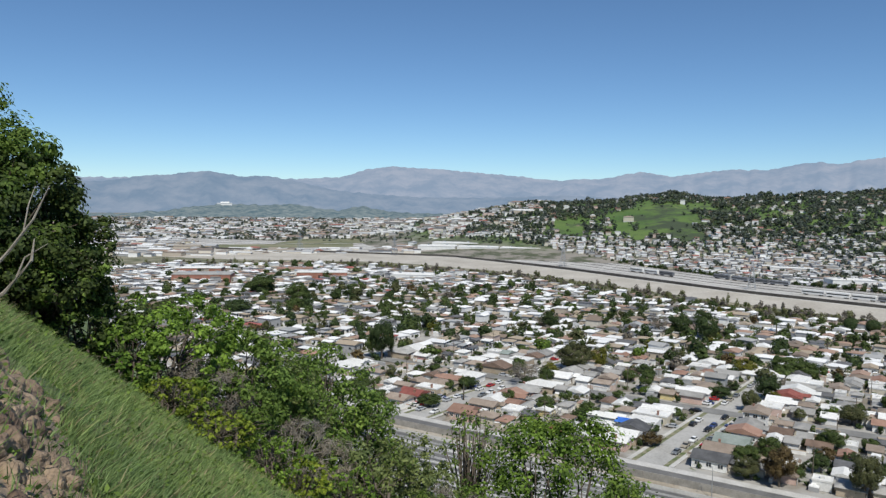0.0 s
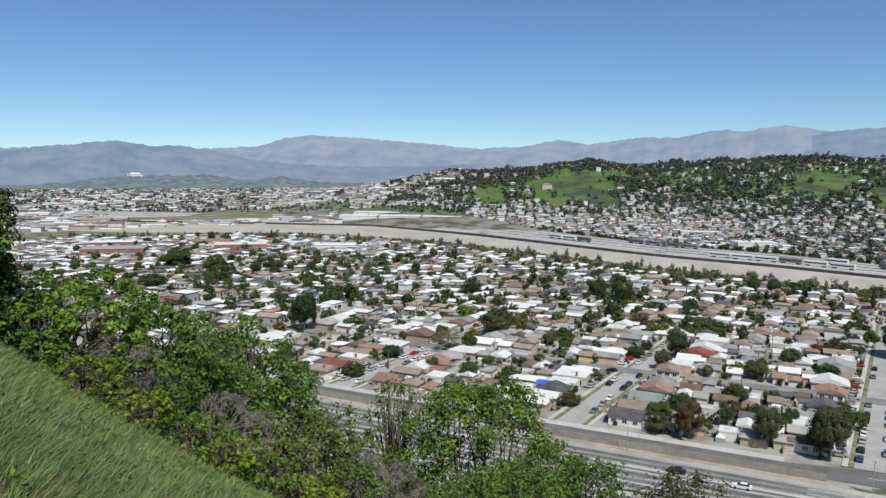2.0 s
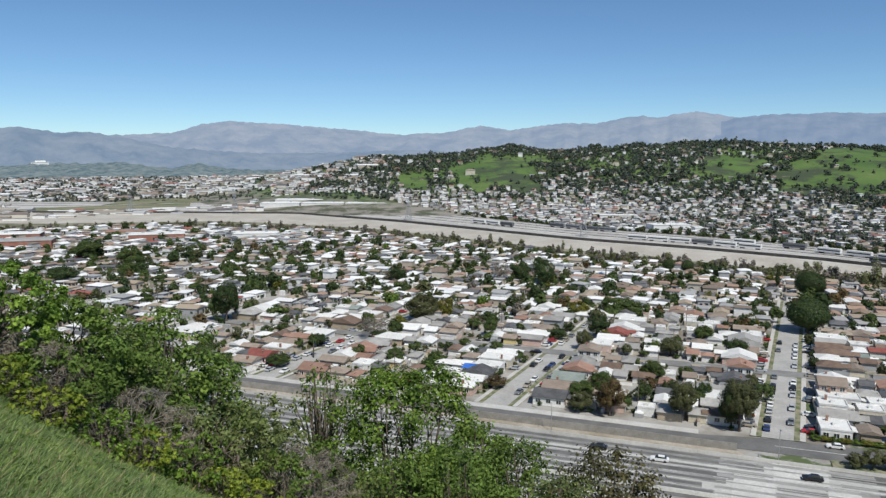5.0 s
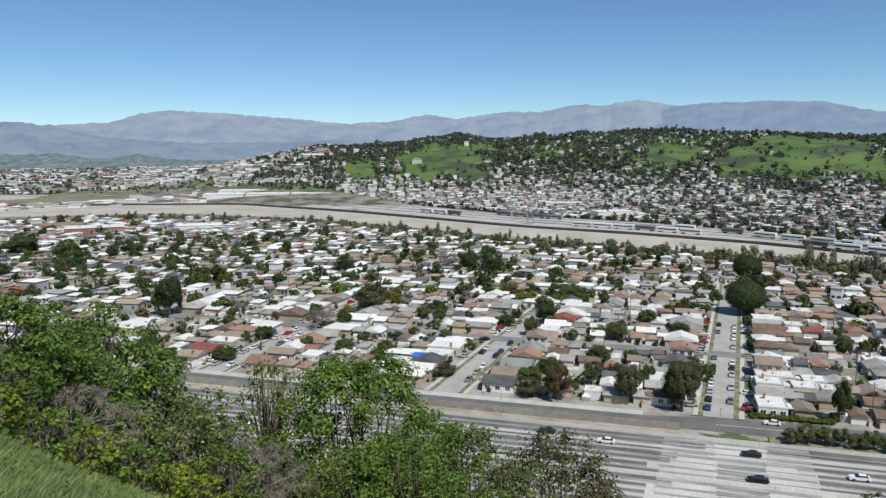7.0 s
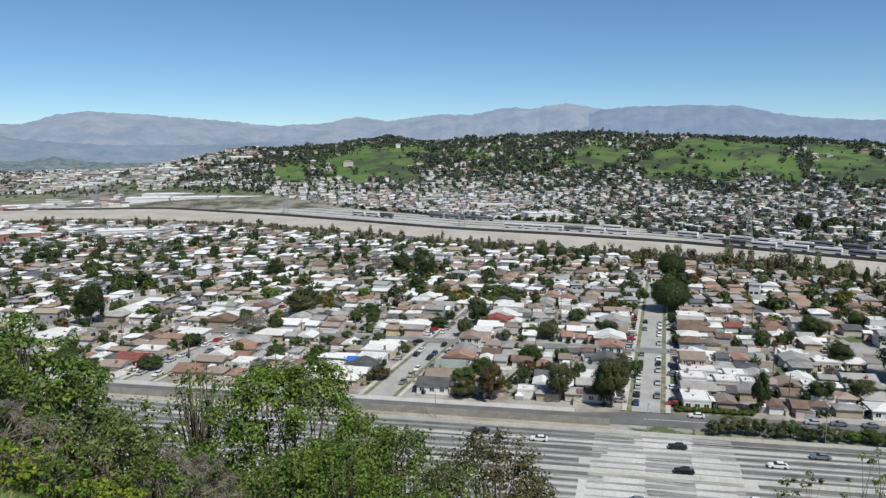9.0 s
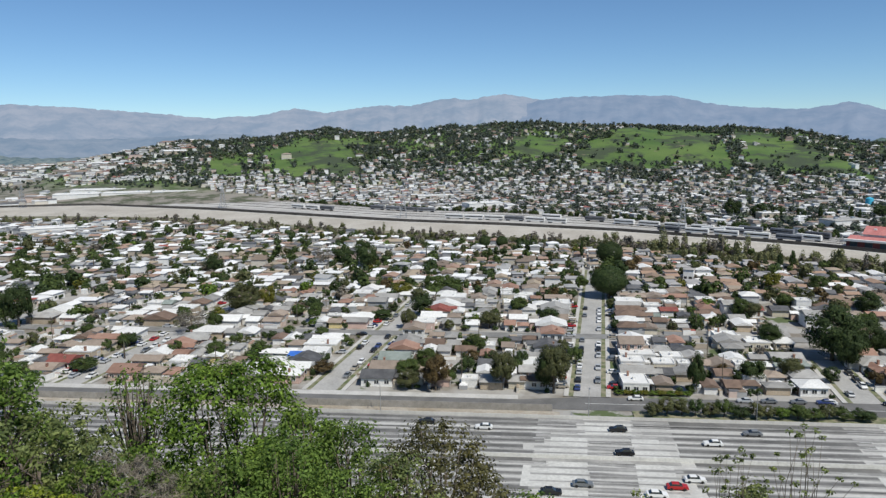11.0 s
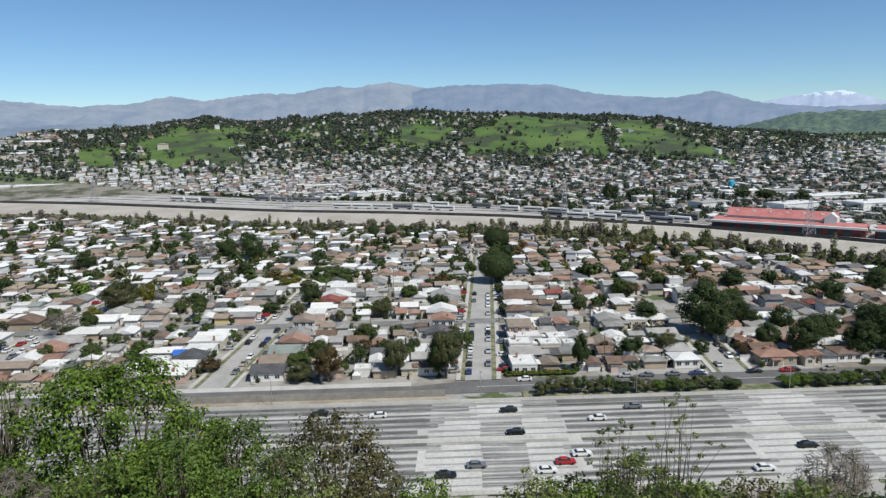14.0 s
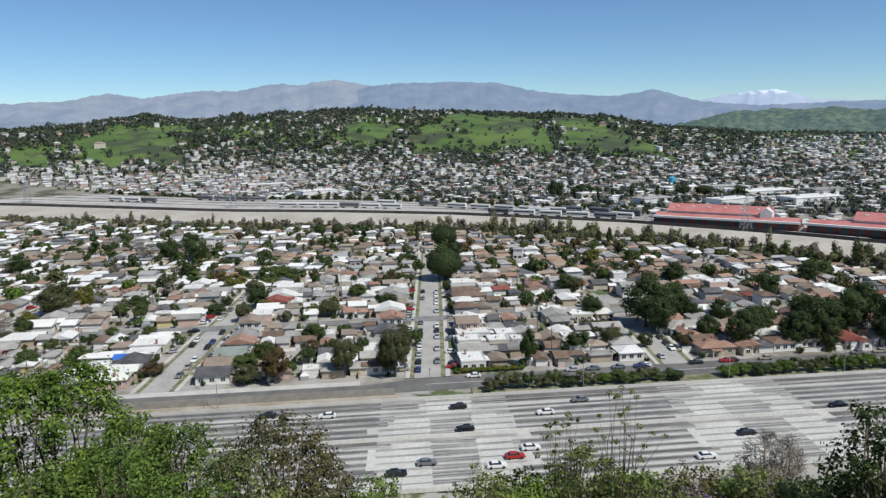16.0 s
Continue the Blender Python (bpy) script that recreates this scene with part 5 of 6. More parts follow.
# willows and scrub along the river's near side
for k in range(1700):
    u = rng.uniform(-720, 330)
    v = river_v(u) + rng.normal(9, 13) + (6 if u > 60 else 0)
    x, y = uv(u, v)
    w = rng.uniform(1.8, 6.4) * (0.9 if u < -60 else 1.1 if u < 90 else 1.3)
    tall = rng.uniform(0.5, 1.0) if rng.random() < 0.75 else rng.uniform(1.1, 2.0)
    kinds = [0.34, 0.48, 0.14, 0.04] if u < 90 else [0.56, 0.30, 0.09, 0.05]
    fine[str(rng.choice(["scrub", "grey", "olive", "mid"], p=kinds))].append((x, y, 0.0, w, w * tall * (1.3 if u > 90 else 1.0)))
for k in range(260):  # the dark row along the yard's far side
    u = rng.uniform(-380, 300)
    v = float(lerp_table(RIVER_FAR, u)) + float(np.interp(u, [-400, -150, 0, 240, 330], [152, 117, 112, 92, 90])) + rng.uniform(-2, 6)
    w = rng.uniform(3.5, 7)
    fine["dark" if rng.random() < 0.5 else "mid" if rng.random() < 0.5 else "olive"].append((*uv(u, v), 1.5, w, w * rng.uniform(0.6, 1.4)))
# town trees across the river, woods on the hill
for k in range(19000):
    az = rng.uniform(-27, 72)
    r = math.sqrt(rng.uniform(620 ** 2, 1900 ** 2))
    x, y = r * math.sin(radians(az)), r * math.cos(radians(az))
    u, v = to_uv(x, y)
    edge = float(lerp_table(RIVER_FAR, u)) + float(np.interp(u, [-1300, -700, -400, -150, 0, 240, 330], [240, 230, 150, 118, 113, 112, 112]))
    if v < (edge if u < 330 else 480):
        continue
    z = float(height(x, y))
    steep = z / 60
    green = open_grass(az, r)
    keep = 0.045 if green else (0.62 if steep < 0.3 else 0.97 if steep > 0.5 else 0.85)
    if az < -2:
        keep *= 0.6
    elif az > 47 and not green:
        keep = 0.95
    if rng.random() > keep:
        continue
    w = rng.uniform(3.5, 9) if not green else rng.uniform(3, 6)
    bins[str(rng.choice(["dark", "mid", "olive", "grey"], p=[0.52, 0.24, 0.16, 0.08]))].append((x, y, z - 0.5, w, w * rng.uniform(0.7, 1.1)))
for k in range(2600):  # shade trees of the eastern town
    az, r = rng.uniform(28, 72), rng.uniform(640, 1150)
    x, y = r * math.sin(radians(az)), r * math.cos(radians(az))
    u, v = to_uv(x, y)
    if v < (float(lerp_table(RIVER_FAR, u)) + 118 if u < 330 else 480):
        continue
    w = rng.uniform(5, 10)
    bins["dark" if rng.random() < 0.7 else "mid"].append((x, y, float(height(x, y)), w, w * rng.uniform(0.8, 1.2)))
for k in range(9500):  # the woods on the hill
    az, r = rng.uniform(2, 62), rng.uniform(1020, 1680)
    if open_grass(az, r) and rng.random() > 0.06:
        continue
    x, y = r * math.sin(radians(az)), r * math.cos(radians(az))
    z = float(height(x, y))
    if z < 14 or rng.random() > 0.35 + z / 60:
        continue
    w = rng.uniform(4.5, 9) if noise.noise((x * 0.012, y * 0.012, 2.0)) < 0.05 else rng.uniform(8, 14)
    bins[str(rng.choice(["dark", "mid", "olive"], p=[0.62, 0.24, 0.14]))].append((x, y, z - 0.5, w, w * rng.uniform(0.7, 1.1)))
for k in range(34):  # tall trees on the bare crest
    az, r = rng.choice([rng.uniform(42.3, 44.9), rng.uniform(50.5, 54.5), rng.uniform(33, 39.5)]), rng.uniform(1470, 1540)
    x, y = r * math.sin(radians(az)), r * math.cos(radians(az))
    w = rng.uniform(8, 13)
    bins["dark"].append((x, y, float(height(x, y)) - 0.5, w, w * rng.uniform(0.9, 1.4)))
for leaf, items in fine.items():
    thicket("valley_trees", items, leaf, {"scrub": "pale dry scrub and willows along the river", "grey": "bare grey trees along the river"}.get(leaf, "scattered trees between the farther houses"), 300, len(items), 0.125)
for leaf, items in bins.items():
    if items:
        thicket("far_trees", items, leaf, {"dark": "dark green trees and woods in the distance", "mid": "green trees scattered through the far town", "olive": "dusty olive trees along river and hill", "grey": "bare grey trees along the river"}.get(leaf, "far trees"), seed=len(items), palette={**LEAF, **FAR_LEAF})

# ---------------------------------------------------------------- larger buildings and marks in the distance
def warehouse(u, v, w, d, h, turn, wall, roof, label):
    t = thing("warehouse", at(*uv(u, v), 0.2, YAW_U + turn), label, "warehouse", "warehouses")
    part("wall", Shape().box(-w / 2, -d / 2, 0, w / 2, d / 2, h).mesh("wall", wall), t)
    part("roof", Shape().box(-w / 2 - 0.4, -d / 2 - 0.4, h, w / 2 + 0.4, d / 2 + 0.4, h + 0.5).box(-w / 2 + 1, -d / 2 + 1, h + 0.5, w / 2 - 1, d / 2 - 1, h + 0.9, 0, 0.5).mesh("roof", roof), t)
    bay = cached("dock", lambda: Shape().box(-1.8, -0.08, 0, 1.8, 0.05, 3.4).mesh("loading_door", GLASS))
    for i in range(max(1, int(w // 18))):
        part("loading_door", bay, t).location = (-w / 2 + 4.5 + i * 18, -d / 2, 0)
    unit = cached("hvac", lambda: Shape().box(-1.4, -1.1, 0, 1.4, 1.1, 1.3, 0, 0.1).mesh("roof_unit", STEEL))
    for i in range(2):
        part("roof_unit", unit, t).location = (-w / 4 + i * w / 2, 0, h + 0.9)


BRICK = surface("dull_red_brick", (0.30, 0.13, 0.09), (0.38, 0.18, 0.13), 0.3)
for a in ((-480, 545, 48, 22, 6, 38, BRICK, ROOFS[0], "red brick warehouse with a white roof"), (-545, 455, 52, 24, 7, 38, BRICK, ROOFS[1], "red brick works with a pale roof"), (-600, 500, 40, 22, 6, 38, BRICK, ROOFS[0], "red brick warehouse with a white roof"),
          (-405, 590, 44, 20, 5, 30, WALLS[0], ROOFS[0], "long low white warehouse"), (-530, 560, 36, 18, 5, 38, WALLS[2], ROOFS[6], "low warehouse with a clay-coloured roof"),
          (-564, 888, 54, 28, 11, 23, WALLS[0], ROOFS[0], "large white warehouse beside the rail yard"), (-510, 911, 58, 28, 11, 23, WALLS[0], ROOFS[0], "large white warehouse beside the rail yard"), (-454, 933, 56, 28, 11, 23, WALLS[0], ROOFS[0], "large white warehouse beside the rail yard"), (-400, 953, 50, 28, 10, 23, WALLS[0], ROOFS[0], "large white warehouse beside the rail yard"), (-563, 939, 70, 28, 13, 23, WALLS[0], ROOFS[0], "large white warehouse beside the rail yard"), (-489, 971, 80, 28, 13, 23, WALLS[0], ROOFS[0], "large white warehouse beside the rail yard"),
          (-40, 800, 40, 20, 7, 28, WALLS[0], ROOFS[0], "white warehouse across the river"), (270, 640, 34, 18, 7, 20, WALLS[0], ROOFS[1], "pale works building behind the yard"), (330, 610, 40, 18, 8, 20, WALLS[0], ROOFS[0], "pale works building behind the yard")):
    warehouse(*a)


def polar(az, r):
    return to_uv(r * math.sin(radians(az)), r * math.cos(radians(az)))


for az, r, w, d, h, wall, roof, label in ((57.4, 835, 58, 18, 5, 0, 0, "long low white warehouse behind the workshops"), (59.8, 850, 46, 16, 5, 3, 1, "grey warehouse behind the workshops"), (62.6, 800, 64, 22, 6, 0, 0, "white warehouse behind the workshops"), (65.6, 740, 54, 24, 7, 0, 0, "white warehouse behind the workshops"), (66.4, 830, 40, 20, 6, 3, 1, "grey warehouse behind the workshops"),
                                          (60.8, 1030, 64, 18, 6, 4, 5, "long red-roofed works in the far town"), (57.9, 950, 40, 18, 5, 0, 0, "white warehouse in the far town"), (53.8, 900, 34, 16, 5, 0, 1, "pale warehouse in the far town"), (50.2, 742, 22, 11, 6, 1, 0, "cream works building beside the yard"), (25.5, 905, 44, 14, 7, 0, 0, "long white building in the far town"), (27.6, 930, 26, 14, 9, 3, 1, "pale grey block in the far town"), (31, 880, 34, 12, 5, 4, 6, "low pink building in the far town")):
    warehouse(*polar(az, r), w, d, h, 12, WALLS[wall], ROOFS[roof], label)
for k, (az, r, w, h, shape) in enumerate(((47.5, 735, 10, 20, "ball"), (48, 740, 9, 19, "ball"), (49.5, 748, 16, 14, "ball"), (50.7, 752, 15, 12, "ball"), (50.9, 735, 4, 14, "cone"), (52, 735, 5, 13, "cone"), (52.4, 736, 5, 11, "cone"), (53.4, 735, 5, 15, "cone"), (55.3, 736, 6, 16, "cone"), (55.8, 738, 5, 13, "cone"), (57, 790, 18, 12, "ball"), (58.6, 785, 22, 12, "ball"), (61, 765, 16, 12, "ball"))):
    plant(*polar(az, r), w, h, "dark", shape, k, "tall dark green tree behind the rail yard")


def lattice_tower(u, v, h):
    s = Shape()
    b, c = 3.2, 0.5
    at_z = lambda k, z: ((b + (c - b) * z / h) * (1, 1, -1, -1)[k], (b + (c - b) * z / h) * (1, -1, -1, 1)[k], z)
    for k in range(4):
        s.tube([at_z(k, 0), at_z(k, h)], [0.16, 0.12], 4)
        for i in range(8):
            s.tube([at_z(k, h * i / 8), at_z((k + 1) % 4, h * (i + 1) / 8)], [0.08, 0.08], 4)
            s.tube([at_z((k + 1) % 4, h * i / 8), at_z(k, h * (i + 1) / 8)], [0.08, 0.08], 4)
    t = thing("power_tower", at(*uv(u, v), 2.5, YAW_U), "grey steel lattice power tower beside the rail line", "power tower", "power towers")
    part("lattice", s.mesh("lattice", STEEL), t)
    for z in (h * 0.72, h * 0.86):
        part("cross_arm", Shape().box(-4.5, -0.15, z, 4.5, 0.15, z + 0.3).mesh("cross_arm", STEEL), t)


for u, v in ((262, 462), (130, 600), (-110, 690), (-330, 790), (-570, 790), (-720, 770)):
    lattice_tower(u, v, 26)

ca = radians(56.3)
tank = thing("water_tank", at(880 * math.sin(ca), 880 * math.cos(ca), 0), "bright turquoise tank on a braced frame", "water tank")
CYAN = surface("turquoise_paint", (0.05, 0.42, 0.62), (0.08, 0.50, 0.70), 0.2)
part("tank", Shape().tube([(0, 0, 2), (0, 0, 2.2), (0, 0, 11), (0, 0, 12)], [3.4, 3.8, 3.8, 1.0], 20).mesh("tank", CYAN), tank)
for k in range(4):
    part("leg", cached("tankleg", lambda: Shape().box(-0.3, -0.3, 0, 0.3, 0.3, 2.4).mesh("leg", STEEL)), tank).location = (3 * (1, 1, -1, -1)[k], 3 * (1, -1, -1, 1)[k], 0)


def hill_house(az, r, w, d, h, wall, roof):
    x, y = r * math.sin(radians(az)), r * math.cos(radians(az))
    z = float(height(x, y))
    t = thing("hill_house", at(x, y, z, -az), f"{WALL_WORDS[wall]} house with a {ROOF_WORDS[roof]} on the hill", "house", "houses on the hill")
    part("wall", wall_mesh(w, d, h, wall), t).location = (0, 0, -0.2)
    part("foundation", cached(("found", w, d), lambda: Shape().box(-w / 2 - 0.3, -d / 2 - 0.3, -4, w / 2 + 0.3, d / 2 + 0.3, 0.05).mesh("foundation", CONCRETE)), t)
    part("roof", roof_mesh(w, d, "hip", roof), t).location = (0, 0, h - 0.2)


hill_house(14.15, 1235, 16, 10, 7, 1, 2)
rng = np.random.default_rng(77)
made = 0
while made < 150:
    az, r = rng.uniform(4, 60), rng.uniform(1120, 1590)
    x, y = r * math.sin(radians(az)), r * math.cos(radians(az))
    if float(height(x, y)) < 30 or open_grass(az, r):
        continue
    hill_house(az, r, float(rng.choice([7, 9, 12])), float(rng.choice([7, 9])), float(rng.choice([3.2, 5.5])), int(rng.choice([0, 0, 0, 1, 4, 2])), int(rng.choice([0, 1, 2, 3, 6])))
    made += 1
da = radians(-16.6)
dome = thing("hilltop_hall", at(2985 * math.sin(da), 2985 * math.cos(da), 38, 16), "large white hall on a far green hill", "building")
part("wall", Shape().box(-28, -10, -14, 28, 10, 9).mesh("wall", WALLS[0]), dome)
part("roof", Shape().box(-29, -11, 9, 29, 11, 10).box(-16, -8, 10, 18, 8, 15, 0, 1.0).mesh("roof", ROOFS[0]), dome)
# fields beside the far yard
for k, (a0, a1, r0, r1) in enumerate(((-19.5, -7, 1090, 1180), (-13, -3.5, 1200, 1330))):
    q = [to_uv(r * math.sin(radians(a)), r * math.cos(radians(a))) for a, r in ((a0, r0), (a1, r0 + 40), (a0 + 2, r1), (a1, r1 + 30))]
    strip("field", q[:2], q[2:], 3.1 + 0.1 * k, 3.1 + 0.1 * k, surface("weedy_field", (0.14, 0.155, 0.07), (0.27, 0.25, 0.15), 0.02, fine=0.3), "weedy open field beside the rail yard", "field")


# ---------------------------------------------------------------- vehicles
def car_meshes():
    profile = [(-2.25, 0.35), (-2.3, 0.75), (-2.1, 0.95), (-0.95, 1.02), (0.75, 1.0), (2.05, 0.85), (2.28, 0.65), (2.25, 0.35)]
    s = Shape()
    n = len(profile)
    pts = [(x, -0.88, z) for x, z in profile] + [(x, 0.88, z) for x, z in profile]
    s.add(pts, [tuple(range(n)), tuple(reversed(range(n, 2 * n)))] + [(i, n + i, n + (i + 1) % n, (i + 1) % n) for i in range(n)])
    top = Shape()
    top.add([(-1.75, -0.78, 0.98), (1.0, -0.78, 0.98), (1.0, 0.78, 0.98), (-1.75, 0.78, 0.98), (-1.2, -0.62, 1.42), (0.25, -0.62, 1.42), (0.25, 0.62, 1.42), (-1.2, 0.62, 1.42)], [(0, 1, 5, 4), (1, 2, 6, 5), (2, 3, 7, 6), (3, 0, 4, 7)])
    roof = Shape().box(-1.25, -0.64, 1.40, 0.3, 0.64, 1.47, 0, 0.05)
    wheel = Shape().tube([(0, -0.11, 0), (0, 0.11, 0)], [0.33, 0.33], 12).mesh("wheel", TYRE)
    lamp = Shape().box(-0.03, -0.18, -0.07, 0.03, 0.18, 0.07)
    return s, top.mesh("window_glass", GLASS), roof, wheel, lamp.mesh("headlight", WHITE_TRIM)


CAR = car_meshes()
CAR_BODY = {k: CAR[0].mesh("body", m) for k, m in CAR_PAINT.items()}
CAR_ROOF = {k: CAR[2].mesh("roof", m) for k, m in CAR_PAINT.items()}


def car(u, v, z, turn, colour, group, label, big=1.0):
    t = thing("car", Matrix.LocRotScale((*uv(u, v), z), Euler((0, 0, radians(YAW_U + turn))), Vector((big, big, big))), label, "car", group)
    part("body", CAR_BODY[colour], t)
    part("window_glass", CAR[1], t)
    part("roof", CAR_ROOF[colour], t)
    for sx in (-1.42, 1.38):
        for sy in (-0.82, 0.82):
            part("wheel", CAR[3], t).location = (sx, sy, 0.33)
    for sy in (-0.6, 0.6):
        part("headlight", CAR[4], t).location = (2.27, sy, 0.62)


for u, v, c in ((27, 192.7, "black"), (-9.3, 191.6, "white"), (26.7, 177.8, "black"), (50, 185, "white"), (40.8, 164.2, "white"), (36, 160.3, "red"), (30.8, 156.2, "white"), (14.9, 160, "grey"), (7.5, 155.8, "black"), (96.8, 164.4, "black"), (80.7, 153.5, "white"), (130.7, 177.4, "black"),
                (-25.5, 194.3, "black"), (-48, 185, "white"), (-70, 160, "silver"), (62, 192.4, "grey"), (-110, 176.5, "white"), (-150, 190, "grey")):
    car(u, v, 0.34, 0 if v < 174 else 180, c, "cars on the freeway", f"{c} car on the concrete freeway", 1.05)
rng = np.random.default_rng(91)
names = list(CAR_PAINT)
for u0 in (-148, -62, 21, 103):
    for side in (-1, 1):
        v = 226.0
        while v < (258 if u0 == 103 else 345):
            if abs(v - 288) > 6 and rng.random() < 0.62:
                c = names[int(rng.choice(7, p=[0.30, 0.24, 0.18, 0.20, 0.02, 0.02, 0.04]))]
                car(street_u(u0, v) + side * 3.15, v, 0.2, 84 + (180 if side > 0 else 0), c, "parked cars", f"{c} car parked along the kerb")
            v += rng.uniform(5.6, 8.5)
for k in range(16):
    u = rng.uniform(30, 220)
    c = names[int(rng.integers(0, 7))]
    car(u, 217.2 + 0.012 * max(u - 20, 0), 0.15, 180, c, "parked cars", f"{c} car parked along the road")
for k in range(70):  # in drives and yards
    u0 = float(rng.choice([-148, -62, 21]))
    v = rng.uniform(226, 340)
    u = street_u(u0, v) + float(rng.choice([-1, 1])) * rng.uniform(8.0, 9.4)
    c = names[int(rng.integers(0, 7))]
    car(u, v, 0.12, float(rng.choice([0, 180])), c, "parked cars", f"{c} car standing in a front yard")


# a blue tarpaulin over part of a roof
tarp = tagged(new("tarpaulin", Shape().box(-2.6, -2.2, 0, 2.6, 2.2, 0.06, 0, 0.05).mesh("tarpaulin", ROOFS[9])), "bright blue tarpaulin spread over a roof", "tarpaulin")
tarp.matrix_basis = pose(*uv(-79, 246), 3.75, 8, 0, YAW_U)


# ---------------------------------------------------------------- poles and lamps
POLE = Shape().tube([(0, 0, 0), (0, 0, 10.5)], [0.16, 0.11], 7).mesh("pole", BARK)
ARM = Shape().box(-1.2, -0.07, 9.6, 1.2, 0.07, 9.75).mesh("cross_arm", BARK)
LAMP_POST = Shape().tube([(0, 0, 0), (0, 0, 8.6), (0, -0.6, 9.2), (0, -2.0, 9.4)], [0.12, 0.08, 0.06, 0.05], 7).mesh("post", STEEL)
LAMP_HEAD = Shape().box(-0.15, -2.6, 9.3, 0.15, -1.9, 9.45, 0, 0.03).mesh("lamp_head", STEEL)
for u0 in (-190, -104, -20, 63, -275, -360):
    for v in range(232, 350, 34):
        t = thing("utility_pole", at(*uv(street_u(u0, v), v), 0.1, YAW_U), "weathered wooden utility pole between back yards", "utility pole", "utility poles")
        part("pole", POLE, t)
        part("cross_arm", ARM, t)
for u, v in ((66, 202), (112, 202), (150, 202), (20, 202), (196, 202), (-40, 202), (-100, 202)):
    t = thing("street_lamp", at(*uv(u, v), 0.2, YAW_U), "tall grey steel street lamp beside the freeway", "street lamp", "freeway lamps")
    part("post", LAMP_POST, t)
    part("lamp_head", LAMP_HEAD, t)

# ---------------------------------------------------------------- the near slope: shrubs, trees, grass, rock
def shrub_meshes(seed, wide, high, leaf, leaves, size, base, sparse=False, dead=0.0):
    """A shrub or small tree: stems that fork, twigs, and leaves gathered on the twig ends."""
    rng = np.random.default_rng(seed)
    s = Shape()
    tips = []
    r = wide / 2
    stems = 4 if sparse else 6
    for k in range(stems):
        a = k * 6.283 / stems + rng.uniform(-0.4, 0.4)
        e = r * rng.uniform(0.1, 0.35)
        root = np.array([0.15 * math.cos(a), 0.15 * math.sin(a), -0.6])
        mid = np.array([e * math.cos(a), e * math.sin(a), high * (rng.uniform(0.35, 0.5) if not sparse else rng.uniform(0.6, 0.75))])
        t = 0.0028 * high + 0.006 if sparse else 0.012 * high + 0.02
        s.tube([root, (root + mid) / 2 + rng.normal(0, 0.05, 3), mid], [t * 1.3, t, t * 0.7], 6)
        for j in range(7 if not sparse else 9):
            b = a + rng.normal(0, 1.1)
            f = rng.uniform(0.35, 1.0)
            up = rng.uniform(0.15, 1.0)
            bow = math.sqrt(max(0.0, 1 - (2 * abs(up - 0.45)) ** 2 * 0.75))
            tip = np.array([r * f * bow * math.cos(b), r * f * bow * math.sin(b), base * high + (1 - base) * high * up])
            s.tube([mid * rng.uniform(0.5, 1.0), (mid + tip) / 2 + rng.normal(0, 0.08, 3), tip], [t * 0.5, t * 0.3, t * 0.1], 4)
            tips.append(tip)
    tips = np.array(tips)
    extra = []
    if not sparse:  # fill the outline evenly with smaller sprays
        n = 90
        d = rng.normal(size=(n, 3))
        d /= np.linalg.norm(d, axis=1, keepdims=True)
        d *= rng.uniform(0.55, 1.0, (n, 1)) ** 0.6
        lump = 1 + 0.18 * np.sin(4 * d[:, 0] + seed) * np.cos(5 * d[:, 1] - seed)
        half = high * (1 - base) / 2
        extra = d * lump[:, None] * np.array([r, r, half]) + np.array([0, 0, base * high + half])
        tips = np.concatenate([tips, extra])
    which = rng.integers(0, len(tips), leaves)
    spread = (0.06 if sparse else 0.125) * min(wide, high * 0.8) * rng.uniform(0.5, 1.1, len(tips))
    way = rng.normal(size=(leaves, 3)) + np.array([0, 0, 0.25])
    way /= np.linalg.norm(way, axis=1, keepdims=True)
    p = tips[which] + way * spread[which][:, None] * rng.uniform(0.35, 1.15, (leaves, 1)) * np.array([1, 1, 0.75])
    middle = np.array([0, 0, (base + 1) / 2 * high])
    out = (tips[which] - middle) / np.array([r, r, high * (1 - base) / 2 + 0.1])
    p[:, 2] = np.maximum(p[:, 2], base * high * 0.5)
    return s.mesh("stem", PALEBARK if dead else BARK, soft=True), quads_mesh("foliage", leaf_quads(rng, p, size, way + 0.5 * out + np.array([0, 0, 0.3]), 16.0 if leaf == "grey" else 1.7, 0.35), [NEAR_LEAF[leaf]])


SHRUB_WORDS = {"bright": "fresh green leafy bush on the slope", "mid": "green leafy shrub on the hillside", "olive": "dusty olive shrub on the hillside", "dark": "dense dark green tree on the hillside", "rust": "dark brownish-green shrub on the slope", "grey": "dry grey brush with bare twigs", "mauve": "mauve flowering shrub on the slope", "wisp": "thin sapling with sparse leaves", "lime": "low yellow-green leafy bush at the edge of the grass"}


